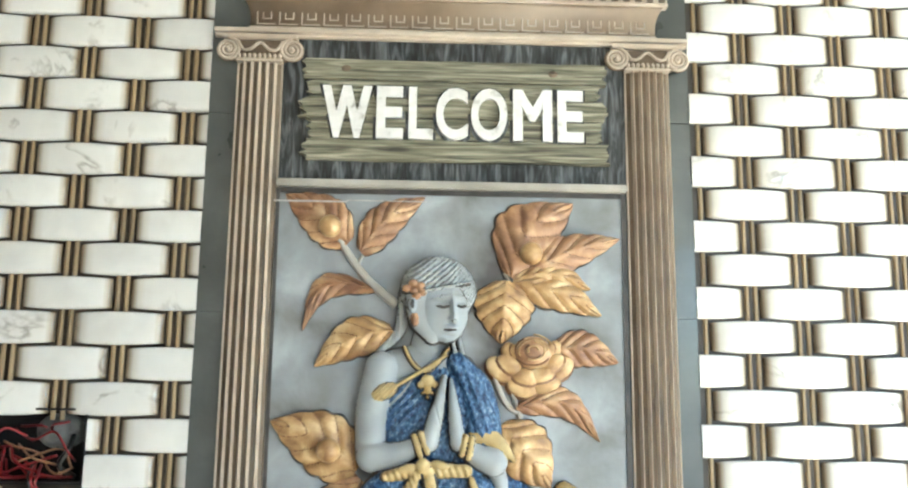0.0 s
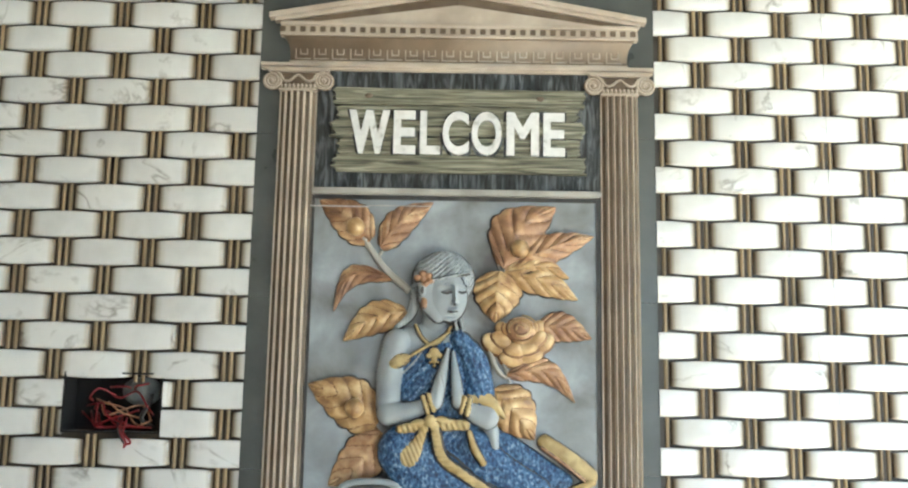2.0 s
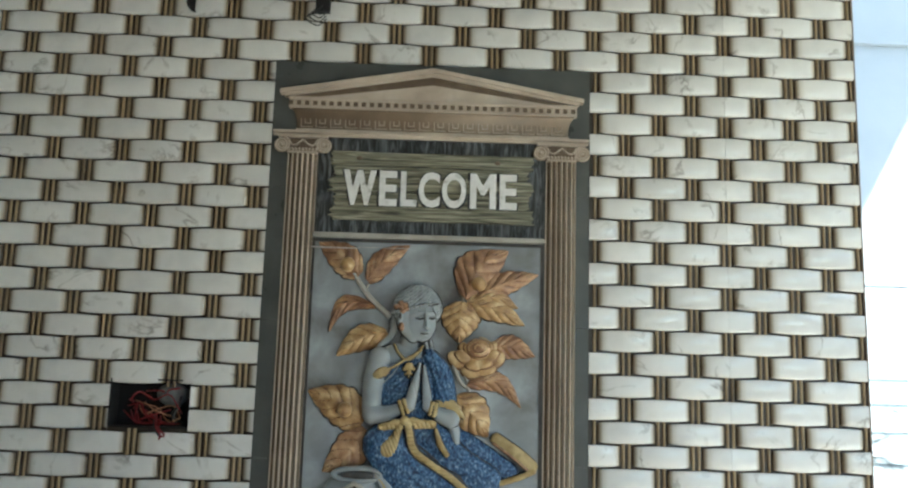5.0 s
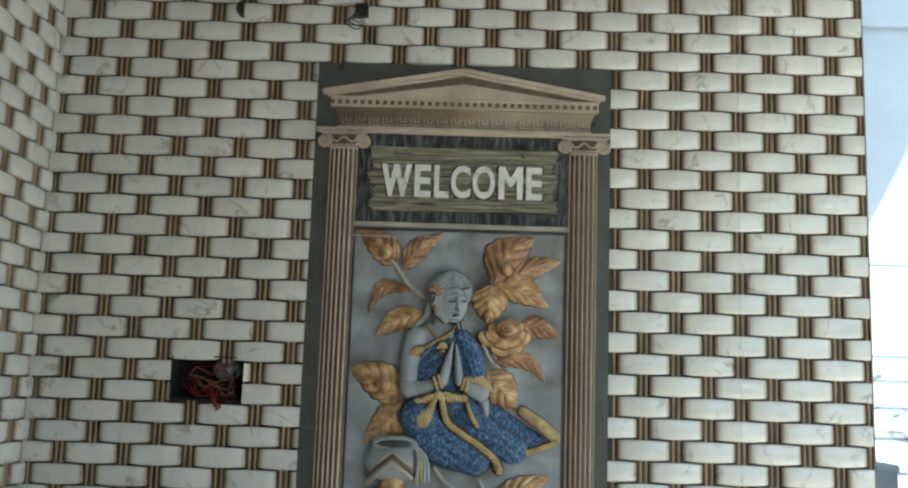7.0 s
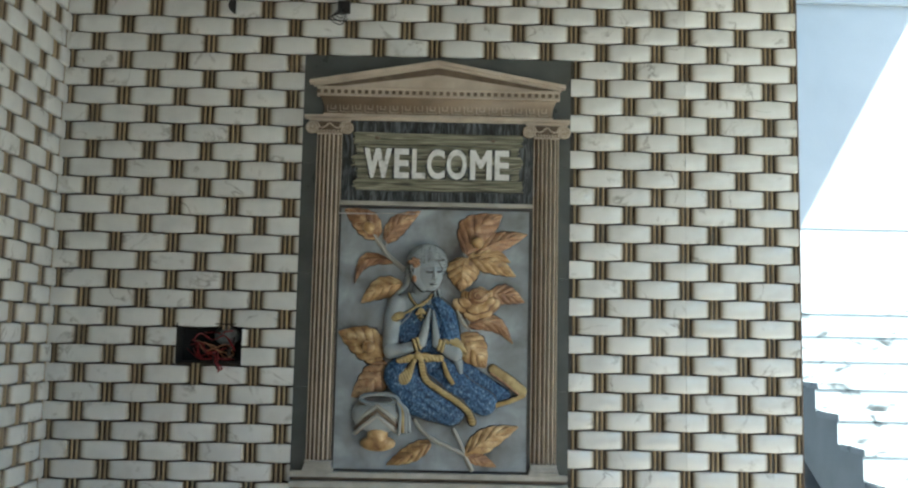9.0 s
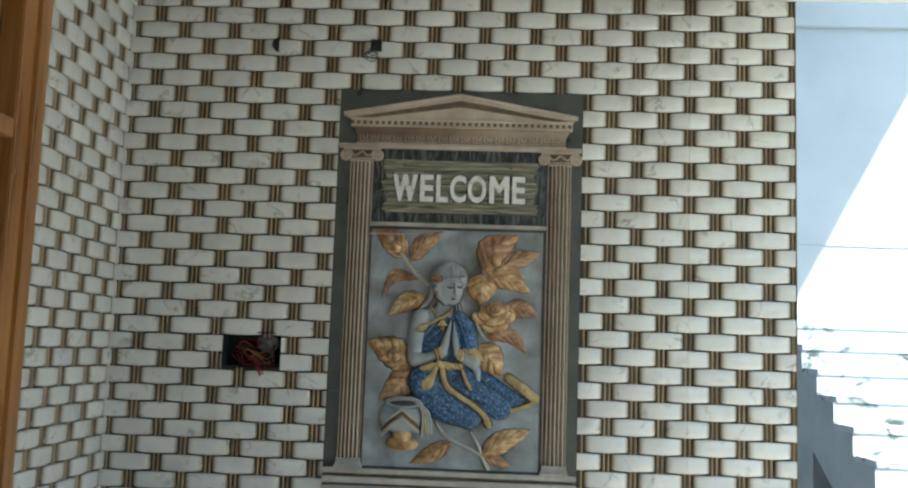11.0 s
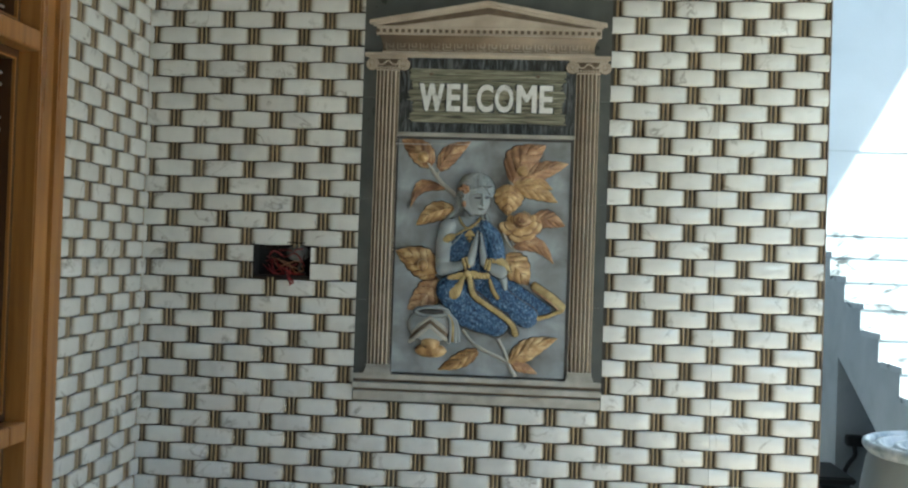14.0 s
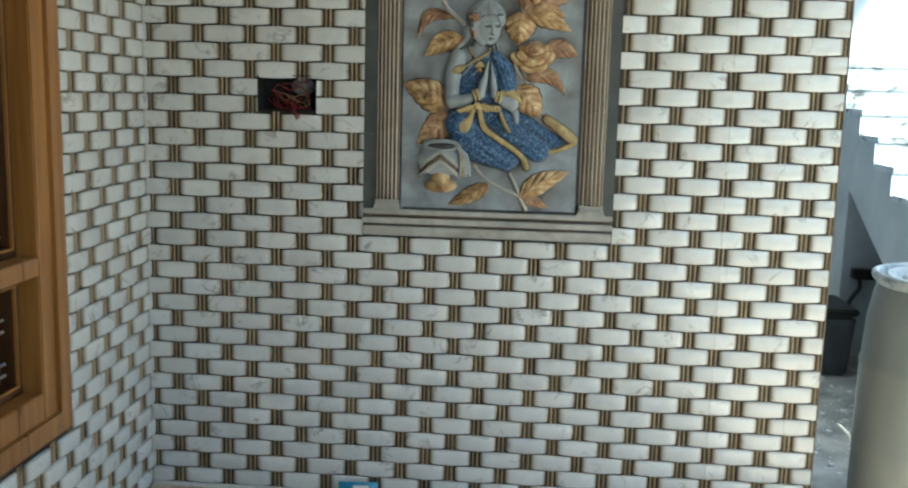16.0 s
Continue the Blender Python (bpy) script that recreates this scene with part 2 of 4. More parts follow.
def box(x0, x1, y0, y1, z0, z1, bevel=0.0, bm=None, mat=0):
    own = bm is None
    bm = bm or bmesh.new()
    made = bmesh.ops.create_cube(bm, size=1, matrix=Matrix.Translation(((x0 + x1) / 2, (y0 + y1) / 2, (z0 + z1) / 2)) @ Matrix.Diagonal((x1 - x0, y1 - y0, z1 - z0, 1)))
    for v in made["verts"]:
        for f in v.link_faces:
            f.material_index = mat
    if bevel and own:
        bmesh.ops.bevel(bm, geom=bm.edges[:], offset=bevel, segments=2, affect="EDGES")
    return bm


def ball(bm, x, y, z, rx, ry, rz, tilt=0.0, mat=0, u=14, v=9):
    made = bmesh.ops.create_uvsphere(bm, u_segments=u, v_segments=v, radius=1, matrix=Matrix.Translation((x, y, z)) @ Matrix.Rotation(radians(tilt), 4, "Y") @ Matrix.Diagonal((rx, ry, rz, 1)))
    for p in made["verts"]:
        for f in p.link_faces:
            f.material_index, f.smooth = mat, True


def tube(bm, pts, radii, flat=1.0, mat=0, sides=8, closed=False):
    """A tube along points, its depth (y) squeezed by flat. radii: one or one a point."""
    pts = [Vector(p) for p in pts]
    radii = radii if isinstance(radii, (list, tuple)) else [radii] * len(pts)
    rings = []
    for i, p in enumerate(pts):
        a, b = pts[max(i - 1, 0)], pts[min(i + 1, len(pts) - 1)]
        along = (b - a).normalized()
        side = along.cross(Vector((0, 1, 0)))
        side = side.normalized() if side.length > 1e-4 else Vector((1, 0, 0))
        up = side.cross(along).normalized()
        ring = []
        for k in range(sides):
            c, s = math.cos(2 * math.pi * k / sides), math.sin(2 * math.pi * k / sides)
            d = side * c + up * s
            d.y *= flat
            ring.append(bm.verts.new(p + d * radii[i]))
        rings.append(ring)
    for r, q in zip(rings, rings[1:]):
        for k in range(sides):
            f = bm.faces.new((r[k], r[(k + 1) % sides], q[(k + 1) % sides], q[k]))
            f.material_index, f.smooth = mat, True
    for r in (rings[0], rings[-1]):
        bm.faces.new(r).material_index = mat


def curve_pts(pts, n=6):
    """Catmull-Rom through points."""
    p = [Vector(q) for q in pts]
    p = [2 * p[0] - p[1], *p, 2 * p[-1] - p[-2]]
    out = []
    for a, b, c, d in zip(p, p[1:], p[2:], p[3:]):
        for i in range(n):
            t = i / n
            out.append(0.5 * (2 * b + (c - a) * t + (2 * a - 5 * b + 4 * c - d) * t * t + (3 * b - a - 3 * c + d) * t ** 3))
    return out + [p[-2]]


def lathe(profile, steps=40, bm=None, mat=0):
    bm = bm or bmesh.new()
    rings = [[bm.verts.new((r * math.cos(2 * math.pi * k / steps), r * math.sin(2 * math.pi * k / steps), z)) for k in range(steps)] for r, z in profile]
    for a, b in zip(rings, rings[1:]):
        for k in range(steps):
            f = bm.faces.new((a[k], a[(k + 1) % steps], b[(k + 1) % steps], b[k]))
            f.smooth, f.material_index = True, mat
    return bm


# ---- the plan ----
XL, XR = -1.250, 1.225          # corner of the two tiled walls, free end of the north wall
CEIL, BEAM = 3.045, 2.855        # ceiling, underside of beam and side slab
PER, ROW = 0.1895, 0.0618       # weave: width of one repeat, height of one row
ROW0, COL0 = 2.455, 0.563       # middle of a block on the north wall
MX, MZ0, MZ1 = 0.457, 0.991, 2.4955         # mural, before it is set on the wall
SETX, SETZ, SIZE = 0.0095, 0.0283, 0.984    # where and how large it is set
BX0, BX1, BZ0, BZ1 = -0.828, -0.613, 1.444, 1.573   # wiring box
WY0, WY1, WZ0, WZ1 = -1.98, -0.672, 0.475, 2.640    # window opening in the west wall

# floor, ground, ceiling
floor = tagged(part("floor", box(XL - 0.1, 2.6, -6.8, 0.0, -0.12, 0.0), FLOORING), "warm brown speckled porch floor", "floor", kind="structure")
ground = tagged(part("ground", box(-150, 150, -150, 150, -0.3, -0.012), GROUND), "dusty grey concrete yard with pale debris", "ground", kind="structure")
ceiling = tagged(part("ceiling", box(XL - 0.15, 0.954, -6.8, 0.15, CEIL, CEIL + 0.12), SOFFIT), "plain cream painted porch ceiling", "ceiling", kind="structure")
tagged(part("beam", box(0.954, 1.238, -6.8, 0.0, BEAM, CEIL + 0.12, 0.004), PLASTER), "white plastered concrete ceiling beam", "beam", kind="structure")
# extent out of view is chosen: shades the wall, lets sun on the floor
bm = box(1.238, 3.25, -1.60, 0.0, BEAM + 0.003, CEIL + 0.12)
box(1.238, 1.95, -6.8, -1.60, BEAM + 0.003, CEIL + 0.12, bm=bm)
tagged(part("side_slab", bm, PLASTER), "cream underside of projecting concrete slab", "slab", kind="structure")
# added out of view; its edge is set to cast the yard wall's diagonal shadow
tagged(part("roof", box(-3.0, 4.40, -6.8, 2.79, 6.2, 6.35), WHITEWASH), "unseen roof slab added to shadow the yard wall", "roof", kind="structure")


# ---- north wall, west wall: basket-weave tiles ----
def wall_with_hole(x0, x1, z0, z1, hx0, hx1, hz0, hz1, y0, y1):
    bm = bmesh.new()
    for a, b, c, d in ((x0, hx0, z0, z1), (hx1, x1, z0, z1), (hx0, hx1, z0, hz0), (hx0, hx1, hz1, z1)):
        box(a, b, y0, y1, c, d, bm=bm)
    return bm


north = tagged(part("wall_north", wall_with_hole(XL - 0.15, XR, -0.1, CEIL, BX0, BX1, BZ0, BZ1, 0.0, 0.15), BACKING), "wall clad in white marble basket-weave tiles with gold rods", "wall", kind="structure")
# the west wall is built along x like the north one, then turned into place: its x is the world's y
west = tagged(part("wall_west", wall_with_hole(-6.8, 0.0, -0.1, CEIL, WY0, WY1, WZ0, WZ1, 0.0, 0.18), BACKING), "side wall in white marble basket-weave tiles", "wall", kind="structure")
WEST = Matrix.Translation((XL, 0, 0)) @ Matrix.Rotation(radians(90), 4, "Z")
west.matrix_world = WEST


HALF = 0.0792     # half the width of one block


def block_data(left, right):
    """Points and faces of one bulged block of the weave about its middle, cut to left..right."""
    grid = [HALF * q for q in (-1, -0.97, -0.92, -0.84, -0.72, -0.5, -0.25, 0, 0.25, 0.5, 0.72, 0.84, 0.92, 0.97, 1)]
    grid = [left] + [x for x in grid if left + 0.001 < x < right - 0.001] + [right]
    n = len(grid) - 1
    pts, faces = [], []
    for x in grid:
        u = min(1.0, abs(x) / HALF)
        up, low = 0.0258 + 0.0030 * (1 - u * u), 0.0257 + 0.0040 * (1 - u * u)
        d = 0.0012 + 0.0046 * (1 - u * u) + 0.0076 * math.sqrt(max(0.0, 1 - u ** 7))
        e = min(0.004, d * 0.6)
        pts += [(x, 0.001, up), (x, -d + e, up), (x, -d + e * 0.3, up - 0.0014), (x, -d, up - 0.0042), (x, -d, -low + 0.0058), (x, -d + e * 0.35, -low + 0.0022), (x, -d + e, -low), (x, 0.001, -low)]
    for i in range(n):
        for k in range(7):
            a = i * 8 + k
            faces.append((a, a + 1, a + 9, a + 8))
    faces += [tuple(range(7, -1, -1)), tuple(n * 8 + k for k in range(8))]
    return pts, faces


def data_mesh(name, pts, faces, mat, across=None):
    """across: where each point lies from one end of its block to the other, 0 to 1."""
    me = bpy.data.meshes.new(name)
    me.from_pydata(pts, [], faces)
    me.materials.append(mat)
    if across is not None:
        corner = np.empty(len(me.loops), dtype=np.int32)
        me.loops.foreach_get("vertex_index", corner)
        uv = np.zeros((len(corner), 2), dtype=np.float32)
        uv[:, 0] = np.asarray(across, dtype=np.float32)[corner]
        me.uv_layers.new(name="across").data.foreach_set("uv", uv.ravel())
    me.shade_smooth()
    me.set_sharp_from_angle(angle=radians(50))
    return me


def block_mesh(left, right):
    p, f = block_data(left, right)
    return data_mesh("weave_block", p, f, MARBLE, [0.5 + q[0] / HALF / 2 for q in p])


def weave(wall, x0, x1, first, cuts, near, extra=None):
    """Blocks and rods of one wall. cuts(row middle): stretches of x left out; near(x, z): which blocks are parts."""
    whole = block_mesh(-HALF, HALF)
    rest_p, rest_f, rest_u, rod_p, rod_f = [], [], [], [], []
    k = 0
    z = ROW0 + 10 * ROW
    row = -10
    while z > 0.02:
        if z + ROW / 2 < CEIL + 0.02:
            gone = cuts(z)
            shift = first + (PER / 2 if max(row, -8) % 2 else 0)     # the topmost row is a cut strip, in line with the next
            i0 = math.floor((x0 - shift) / PER) - 1
            for i in range(i0, i0 + int((x1 - x0) / PER) + 4):
                c = shift + i * PER
                pieces = [(max(c - HALF, x0), min(c + HALF, x1))]
                for g0, g1 in gone:
                    pieces = [q for a, b in pieces for q in ((a, min(b, g0)), (max(a, g1), b))]
                for a, b in pieces:
                    if b - a < 0.006:
                        continue
                    entire = b - a > 2 * HALF - 0.0005
                    if near(c, z) and k < 300:
                        ob = part("weave_block", whole if entire else block_mesh(a - c, b - c), None, wall)
                        ob.location = (c, 0, z)
                        k += 1
                    else:
                        p, f = block_data(a - c, b - c)
                        base = len(rest_p)
                        rest_p += [(q[0] + c, q[1], q[2] + z) for q in p]
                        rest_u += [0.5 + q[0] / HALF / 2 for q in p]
                        rest_f += [tuple(j + base for j in q) for q in f]
                g = c + PER / 2
                for gx in (g - 0.0081, g + 0.0081):
                    if gx - 0.008 < x0 or gx + 0.004 > x1 or any(g0 - 0.008 < gx < g1 + 0.008 for g0, g1 in gone if g1 - g0 > 0.01):
                        continue
                    base = len(rod_p)
                    for zz in (z - ROW / 2 - 0.006, z + ROW / 2 + 0.006):
                        rod_p += [(gx + 0.0047 * math.sin(t), 0.0005 - 0.0045 * math.cos(t), zz) for t in (-1.57, -0.9, -0.3, 0.3, 0.9, 1.57)]
                    rod_f += [(base + j, base + j + 1, base + j + 7, base + j + 6) for j in range(5)]
        z -= ROW
        row += 1
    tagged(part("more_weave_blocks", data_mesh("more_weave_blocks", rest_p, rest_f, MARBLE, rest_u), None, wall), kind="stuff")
    tagged(part("gold_rods", data_mesh("gold_rods", rod_p, rod_f, GOLD), None, wall, "slim golden rods between the blocks"), kind="stuff")


def north_cuts(z):
    gone = [(0.8455, 0.8464)]       # upright joint between two tiles
    if 1.0 < z < 2.486:
        gone.append((SETX - MX * SIZE, SETX + MX * SIZE))
    if BZ0 - 0.02 < z < BZ1 - 0.005:
        gone.append((BX0, BX1))
    return gone


def west_cuts(z):
    return [(WY0, WY1)] if WZ0 - 0.02 < z < WZ1 + 0.02 else []


# pale trims: inner corner joint, free end, foot of the wall
tagged(part("corner_joint", box(XL, XL + 0.008, -0.008, 0.0, 0.0, CEIL), GROUT, None), "thin pale grout joint in the wall corner", "trim", kind="structure")
tagged(part("foot_joint", box(XL + 0.008, XR, -0.012, 0.0, 0.0, 0.012), GROUT, None), "white cement line at the foot of the wall", "trim", kind="structure")
tagged(part("end_trim", box(XR + 0.001, XR + 0.007, -0.006, 0.152, 0.0, BEAM), BEIGE_DARK, None), "dark edge strip on the free end of the tiled wall", "trim", kind="structure")


# ---- mural ----
Y0 = -0.010      # face of the mural's ground tiles
mural = tagged(new("welcome_mural"), "grey tile mural of temple front with kneeling statue relief", "mural")
mural.location, mural.scale = (SETX, 0, SETZ), (SIZE, SIZE, SIZE)
for i in range(2):
    for j in range(4):
        x0, z0, h = -MX + i * MX, MZ0, (MZ1 - MZ0) / 4
        part("tile", box(x0 + 0.0004, x0 + MX - 0.0004, Y0, 0.004, z0 + j * h + 0.0004, z0 + (j + 1) * h - 0.0004), SLATE, mural)
part("relief_ground", box(-0.322, 0.326, Y0 - 0.003, Y0 + 0.001, 1.096, 1.977), STONE, mural, "mottled blue-grey stone panel")
part("charred_panel", box(-0.325, 0.334, Y0 - 0.003, Y0 + 0.001, 1.991, 2.277), CHARRED, mural, "black charred wood behind the sign")
# thin dark strips stand for shade along the panel's edges
for x0, x1, z0, z1 in ((-0.3225, -0.3155, 1.097, 1.976), (0.3195, 0.3265, 1.097, 1.976), (-0.315, 0.319, 1.967, 1.9765), (-0.315, 0.319, 1.097, 1.103)):
    part("panel_edge_shade", box(x0, x1, Y0 - 0.006, Y0 - 0.0035, z0, z1), RELIEF_SHADE, mural)
part("rail", box(-0.322, 0.330, Y0 - 0.022, Y0 - 0.0005, 1.977, 1.991, 0.003), LEDGE, mural, "pale stone rail")


def moulding(x0, x1, steps):
    """A horizontal moulding of one stepped profile: steps of (z, how far it stands out)."""
    bm = bmesh.new()
    prof = [(0.0, steps[0][0])]
    for (z0, d0), (z1, _) in zip(steps, steps[1:]):
        prof += [(d0, z0), (d0, z1)]
    prof.append((0.0, steps[-1][0]))
    ends = [[bm.verts.new((x, Y0 - d, z)) for d, z in prof] for x in (x0, x1)]
    bm.faces.new(ends[0]), bm.faces.new(ends[1])
    for k in range(len(prof)):
        n = (k + 1) % len(prof)
        bm.faces.new((ends[0][k], ends[0][n], ends[1][n], ends[1][k]))
    bmesh.ops.recalc_face_normals(bm, faces=bm.faces)
    bmesh.ops.bevel(bm, geom=bm.edges[:], offset=0.0009, segments=1, affect="EDGES")
    return bm


# base grooves are coloured dark for the shade lines between steps
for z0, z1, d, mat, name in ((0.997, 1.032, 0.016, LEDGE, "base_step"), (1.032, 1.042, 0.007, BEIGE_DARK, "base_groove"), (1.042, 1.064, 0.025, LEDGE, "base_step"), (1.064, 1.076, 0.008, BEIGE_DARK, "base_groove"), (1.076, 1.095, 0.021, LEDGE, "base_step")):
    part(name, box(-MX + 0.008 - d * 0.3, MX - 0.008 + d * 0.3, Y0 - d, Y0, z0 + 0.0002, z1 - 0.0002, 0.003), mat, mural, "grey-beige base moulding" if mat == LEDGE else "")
part("cornice", moulding(-MX + 0.006, MX - 0.004, [(2.2695, 0.014), (2.275, 0.022), (2.2835, 0)]), BEIGE, mural)
part("fascia", moulding(-0.388, 0.396, [(2.2838, 0.010), (2.2925, 0)]), BEIGE, mural)


def cove(x0, x1, z0, z1, low, high):
    """A frieze that curves outwards to its top."""
    bm, n = bmesh.new(), 8
    rows = []
    for i in range(n + 1):
        t = i / n
        d, w = low + (high - low) * t ** 3, 0.016 * t ** 3
        rows.append([bm.verts.new(q) for q in ((x0 - w, Y0, z0 + (z1 - z0) * t), (x0 - w, Y0 - d, z0 + (z1 - z0) * t), (x1 + w, Y0 - d, z0 + (z1 - z0) * t), (x1 + w, Y0, z0 + (z1 - z0) * t))])
    for a, b in zip(rows, rows[1:]):
        for k in range(3):
            bm.faces.new((a[k], a[k + 1], b[k + 1], b[k])).smooth = k == 1
    bm.faces.new(rows[0]), bm.faces.new(rows[-1])
    return bm


part("frieze", cove(-0.386, 0.394, 2.2928, 2.3500, 0.006, 0.016), FRIEZE, mural)
part("dentil_band", moulding(-0.410, 0.418, [(2.3502, 0.020), (2.3565, 0.015), (2.3755, 0.022), (2.3835, 0)]), BEIGE, mural)
# dark squares laid on the band stand for shaded gaps of the dentils
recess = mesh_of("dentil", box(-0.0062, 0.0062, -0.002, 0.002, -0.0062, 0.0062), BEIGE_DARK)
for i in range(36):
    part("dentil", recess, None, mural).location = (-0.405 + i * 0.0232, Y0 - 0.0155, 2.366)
for i in range(18):
    bm, s = bmesh.new(), 0.036
    for a, b, c, d in ((0, 1, 0, 0.07), (0, 0.07, 0, 1), (0, 0.8, 0.93, 1), (0.73, 0.8, 0.3, 1), (0.3, 0.8, 0.3, 0.37), (0.3, 0.37, 0.3, 0.68)):
        box(a * s, b * s, -0.0008, 0.001, c * s, d * s, bm=bm)
    part("greek_key", bm, BEIGE, mural).location = (-0.375 + i * 0.0424, Y0 - 0.0066, 2.2965)


def sloped(x0, z0, x1, z1, thick, depth):
    bm = bmesh.new()
    pts = [(x0, z0), (x1, z1), (x1, z1 - thick), (x0, z0 - thick)]
    front = [bm.verts.new((x, Y0 - depth, z)) for x, z in pts]
    back = [bm.verts.new((x, Y0, z)) for x, z in pts]
    bm.faces.new(front), bm.faces.new(back)
    for k in range(4):
        bm.faces.new((front[k], front[(k + 1) % 4], back[(k + 1) % 4], back[k]))
    bmesh.ops.bevel(bm, geom=bm.edges[:], offset=0.0012, segments=1, affect="EDGES")
    return bm


for s in (-1, 1):
    part("rake", sloped(s * 0.437, 2.4035, 0, 2.4805, 0.013, 0.026), BEIGE, mural, "raking cornice of the pediment")
    part("rake_lip", sloped(s * 0.424, 2.3925, 0, 2.4672, 0.009, 0.019), BEIGE, mural)
    # brown strip paints the shade that the rake throws on the pediment
    part("rake_shade", sloped(s * 0.405, 2.3868, 0, 2.4580, 0.030, 0.010), BEIGE_DARK, mural, "brown strip painted as shade below the rake")
bm = bmesh.new()
f = [bm.verts.new((x, Y0 - 0.013, z)) for x, z in ((-0.345, 2.3838), (0.352, 2.3838), (0.002, 2.4320))]
b = [bm.verts.new((v.co.x, Y0, v.co.z)) for v in f]
bm.faces.new(f)
for k in range(3):
    bm.faces.new((f[k], f[(k + 1) % 3], b[(k + 1) % 3], b[k]))
part("tympanum", bm, BEIGE, mural)


def shaft(width, z0, z1, flutes=6):
    """A fluted half-round shaft."""
    bm, n = bmesh.new(), flutes * 8
    rows = []
    for z in (z0, z1):
        row = []
        for i in range(n + 1):
            u = i / n
            flute = min(1, 1.5 * abs(math.sin(math.pi * flutes * u)))
            row.append(bm.verts.new(((u - 0.5) * width, Y0 - 0.006 - 0.018 * math.sin(math.pi * u) ** 0.5 + 0.009 * flute, z)))
        rows.append(row)
    for i in range(n):
        # faces deep in each flute take a darker colour as painted shade
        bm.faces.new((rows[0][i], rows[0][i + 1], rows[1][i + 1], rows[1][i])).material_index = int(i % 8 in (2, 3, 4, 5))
    for i in (0, n):
        a, b = rows[0][i], rows[1][i]
        c, d = bm.verts.new((a.co.x, Y0, z0)), bm.verts.new((a.co.x, Y0, z1))
        bm.faces.new((a, b, d, c))
    return bm


def volute(r):
    """A scroll of two and a half turns standing on a dark disc."""
    bm = bmesh.new()
    n = 48
    pts = [(r * (1 - 0.80 * t / n) * math.cos(1.6 + t * 0.33), 0, r * (1 - 0.80 * t / n) * math.sin(1.6 + t * 0.33)) for t in range(n + 1)]
    tube(bm, pts, [0.0036 * (1 - 0.35 * t / n) for t in range(n + 1)], 1.5, sides=6)
    ball(bm, 0, 0, 0, 0.005, 0.008, 0.005)
    ball(bm, 0, 0.005, 0, r, 0.005, r, mat=1)
    return bm


for cx in (-0.3635, 0.3745):
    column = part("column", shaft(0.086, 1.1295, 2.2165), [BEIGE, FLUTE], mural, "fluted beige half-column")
    column.location.x = cx
    for z0, z1, w, d in ((1.0955, 1.1075, 0.0500, 0.036), (1.1078, 1.1165, 0.0470, 0.033), (1.1168, 1.1225, 0.0440, 0.029), (1.1228, 1.1300, 0.0455, 0.031)):
        part("column_base", box(-w, w, Y0 - d, Y0, z0, z1, 0.0026), LEDGE, column, "rounded ring at the column's foot")
    part("capital", box(-0.044, 0.044, Y0 - 0.026, Y0, 2.2165, 2.2215, 0.002), BEIGE, column)
    part("capital_top", box(-0.070, 0.070, Y0 - 0.028, Y0, 2.2610, 2.2692, 0.002), BEIGE, column)
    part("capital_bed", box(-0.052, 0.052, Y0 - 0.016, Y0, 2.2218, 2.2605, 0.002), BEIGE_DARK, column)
    bm = bmesh.new()
    tube(bm, curve_pts([(-0.042, Y0 - 0.019, 2.256), (-0.032, Y0 - 0.02, 2.240), (-0.018, Y0 - 0.021, 2.240), (0, Y0 - 0.021, 2.253), (0.018, Y0 - 0.021, 2.240), (0.032, Y0 - 0.02, 2.240), (0.042, Y0 - 0.019, 2.256)]), 0.003, 1.5, sides=6)
    for i in range(9):
        ball(bm, -0.038 + i * 0.0095, Y0 - 0.021, 2.227, 0.0036, 0.004, 0.005, u=8, v=6)
    part("capital_swag", bm, BEIGE, column)
    for s in (-1, 1):
        v = part("volute", volute(0.0225), [BEIGE, FRIEZE], column)
        v.location = (s * 0.0605, Y0 - 0.018, 2.2405)
        v.scale.x = s

# sign: four rough boards and seven letters
rng = random.Random(7)


def plank(x0, x1, z0, z1, depth):
    """A board with torn ends."""
    bm = bmesh.new()
    n = 7
    left = [(x0 + rng.uniform(-0.003, 0.016), z0 + (z1 - z0) * i / n) for i in range(n + 1)]
    right = [(x1 - rng.uniform(-0.003, 0.013), z1 - (z1 - z0) * i / n) for i in range(n + 1)]
    low = [(x0 + (x1 - x0) * i / 12, z0 + rng.uniform(-0.0012, 0.0012)) for i in range(1, 12)]
    top = [(x1 + (x0 - x1) * i / 12, z1 + rng.uniform(-0.0012, 0.0012)) for i in range(1, 12)]
    loop = left[::-1] + low + right[::-1] + top
    front = [bm.verts.new((x, Y0 - depth + rng.uniform(-0.001, 0.001), z)) for x, z in loop]
    back = [bm.verts.new((x, Y0 - 0.004, z)) for x, z in loop]
    bmesh.ops.triangle_fill(bm, edges=[bm.edges.new((front[i], front[(i + 1) % len(front)])) for i in range(len(front))], use_beauty=True)
    for i in range(len(loop)):
        j = (i + 1) % len(loop)
        bm.faces.new((front[i], front[j], back[j], back[i]))
    return bm


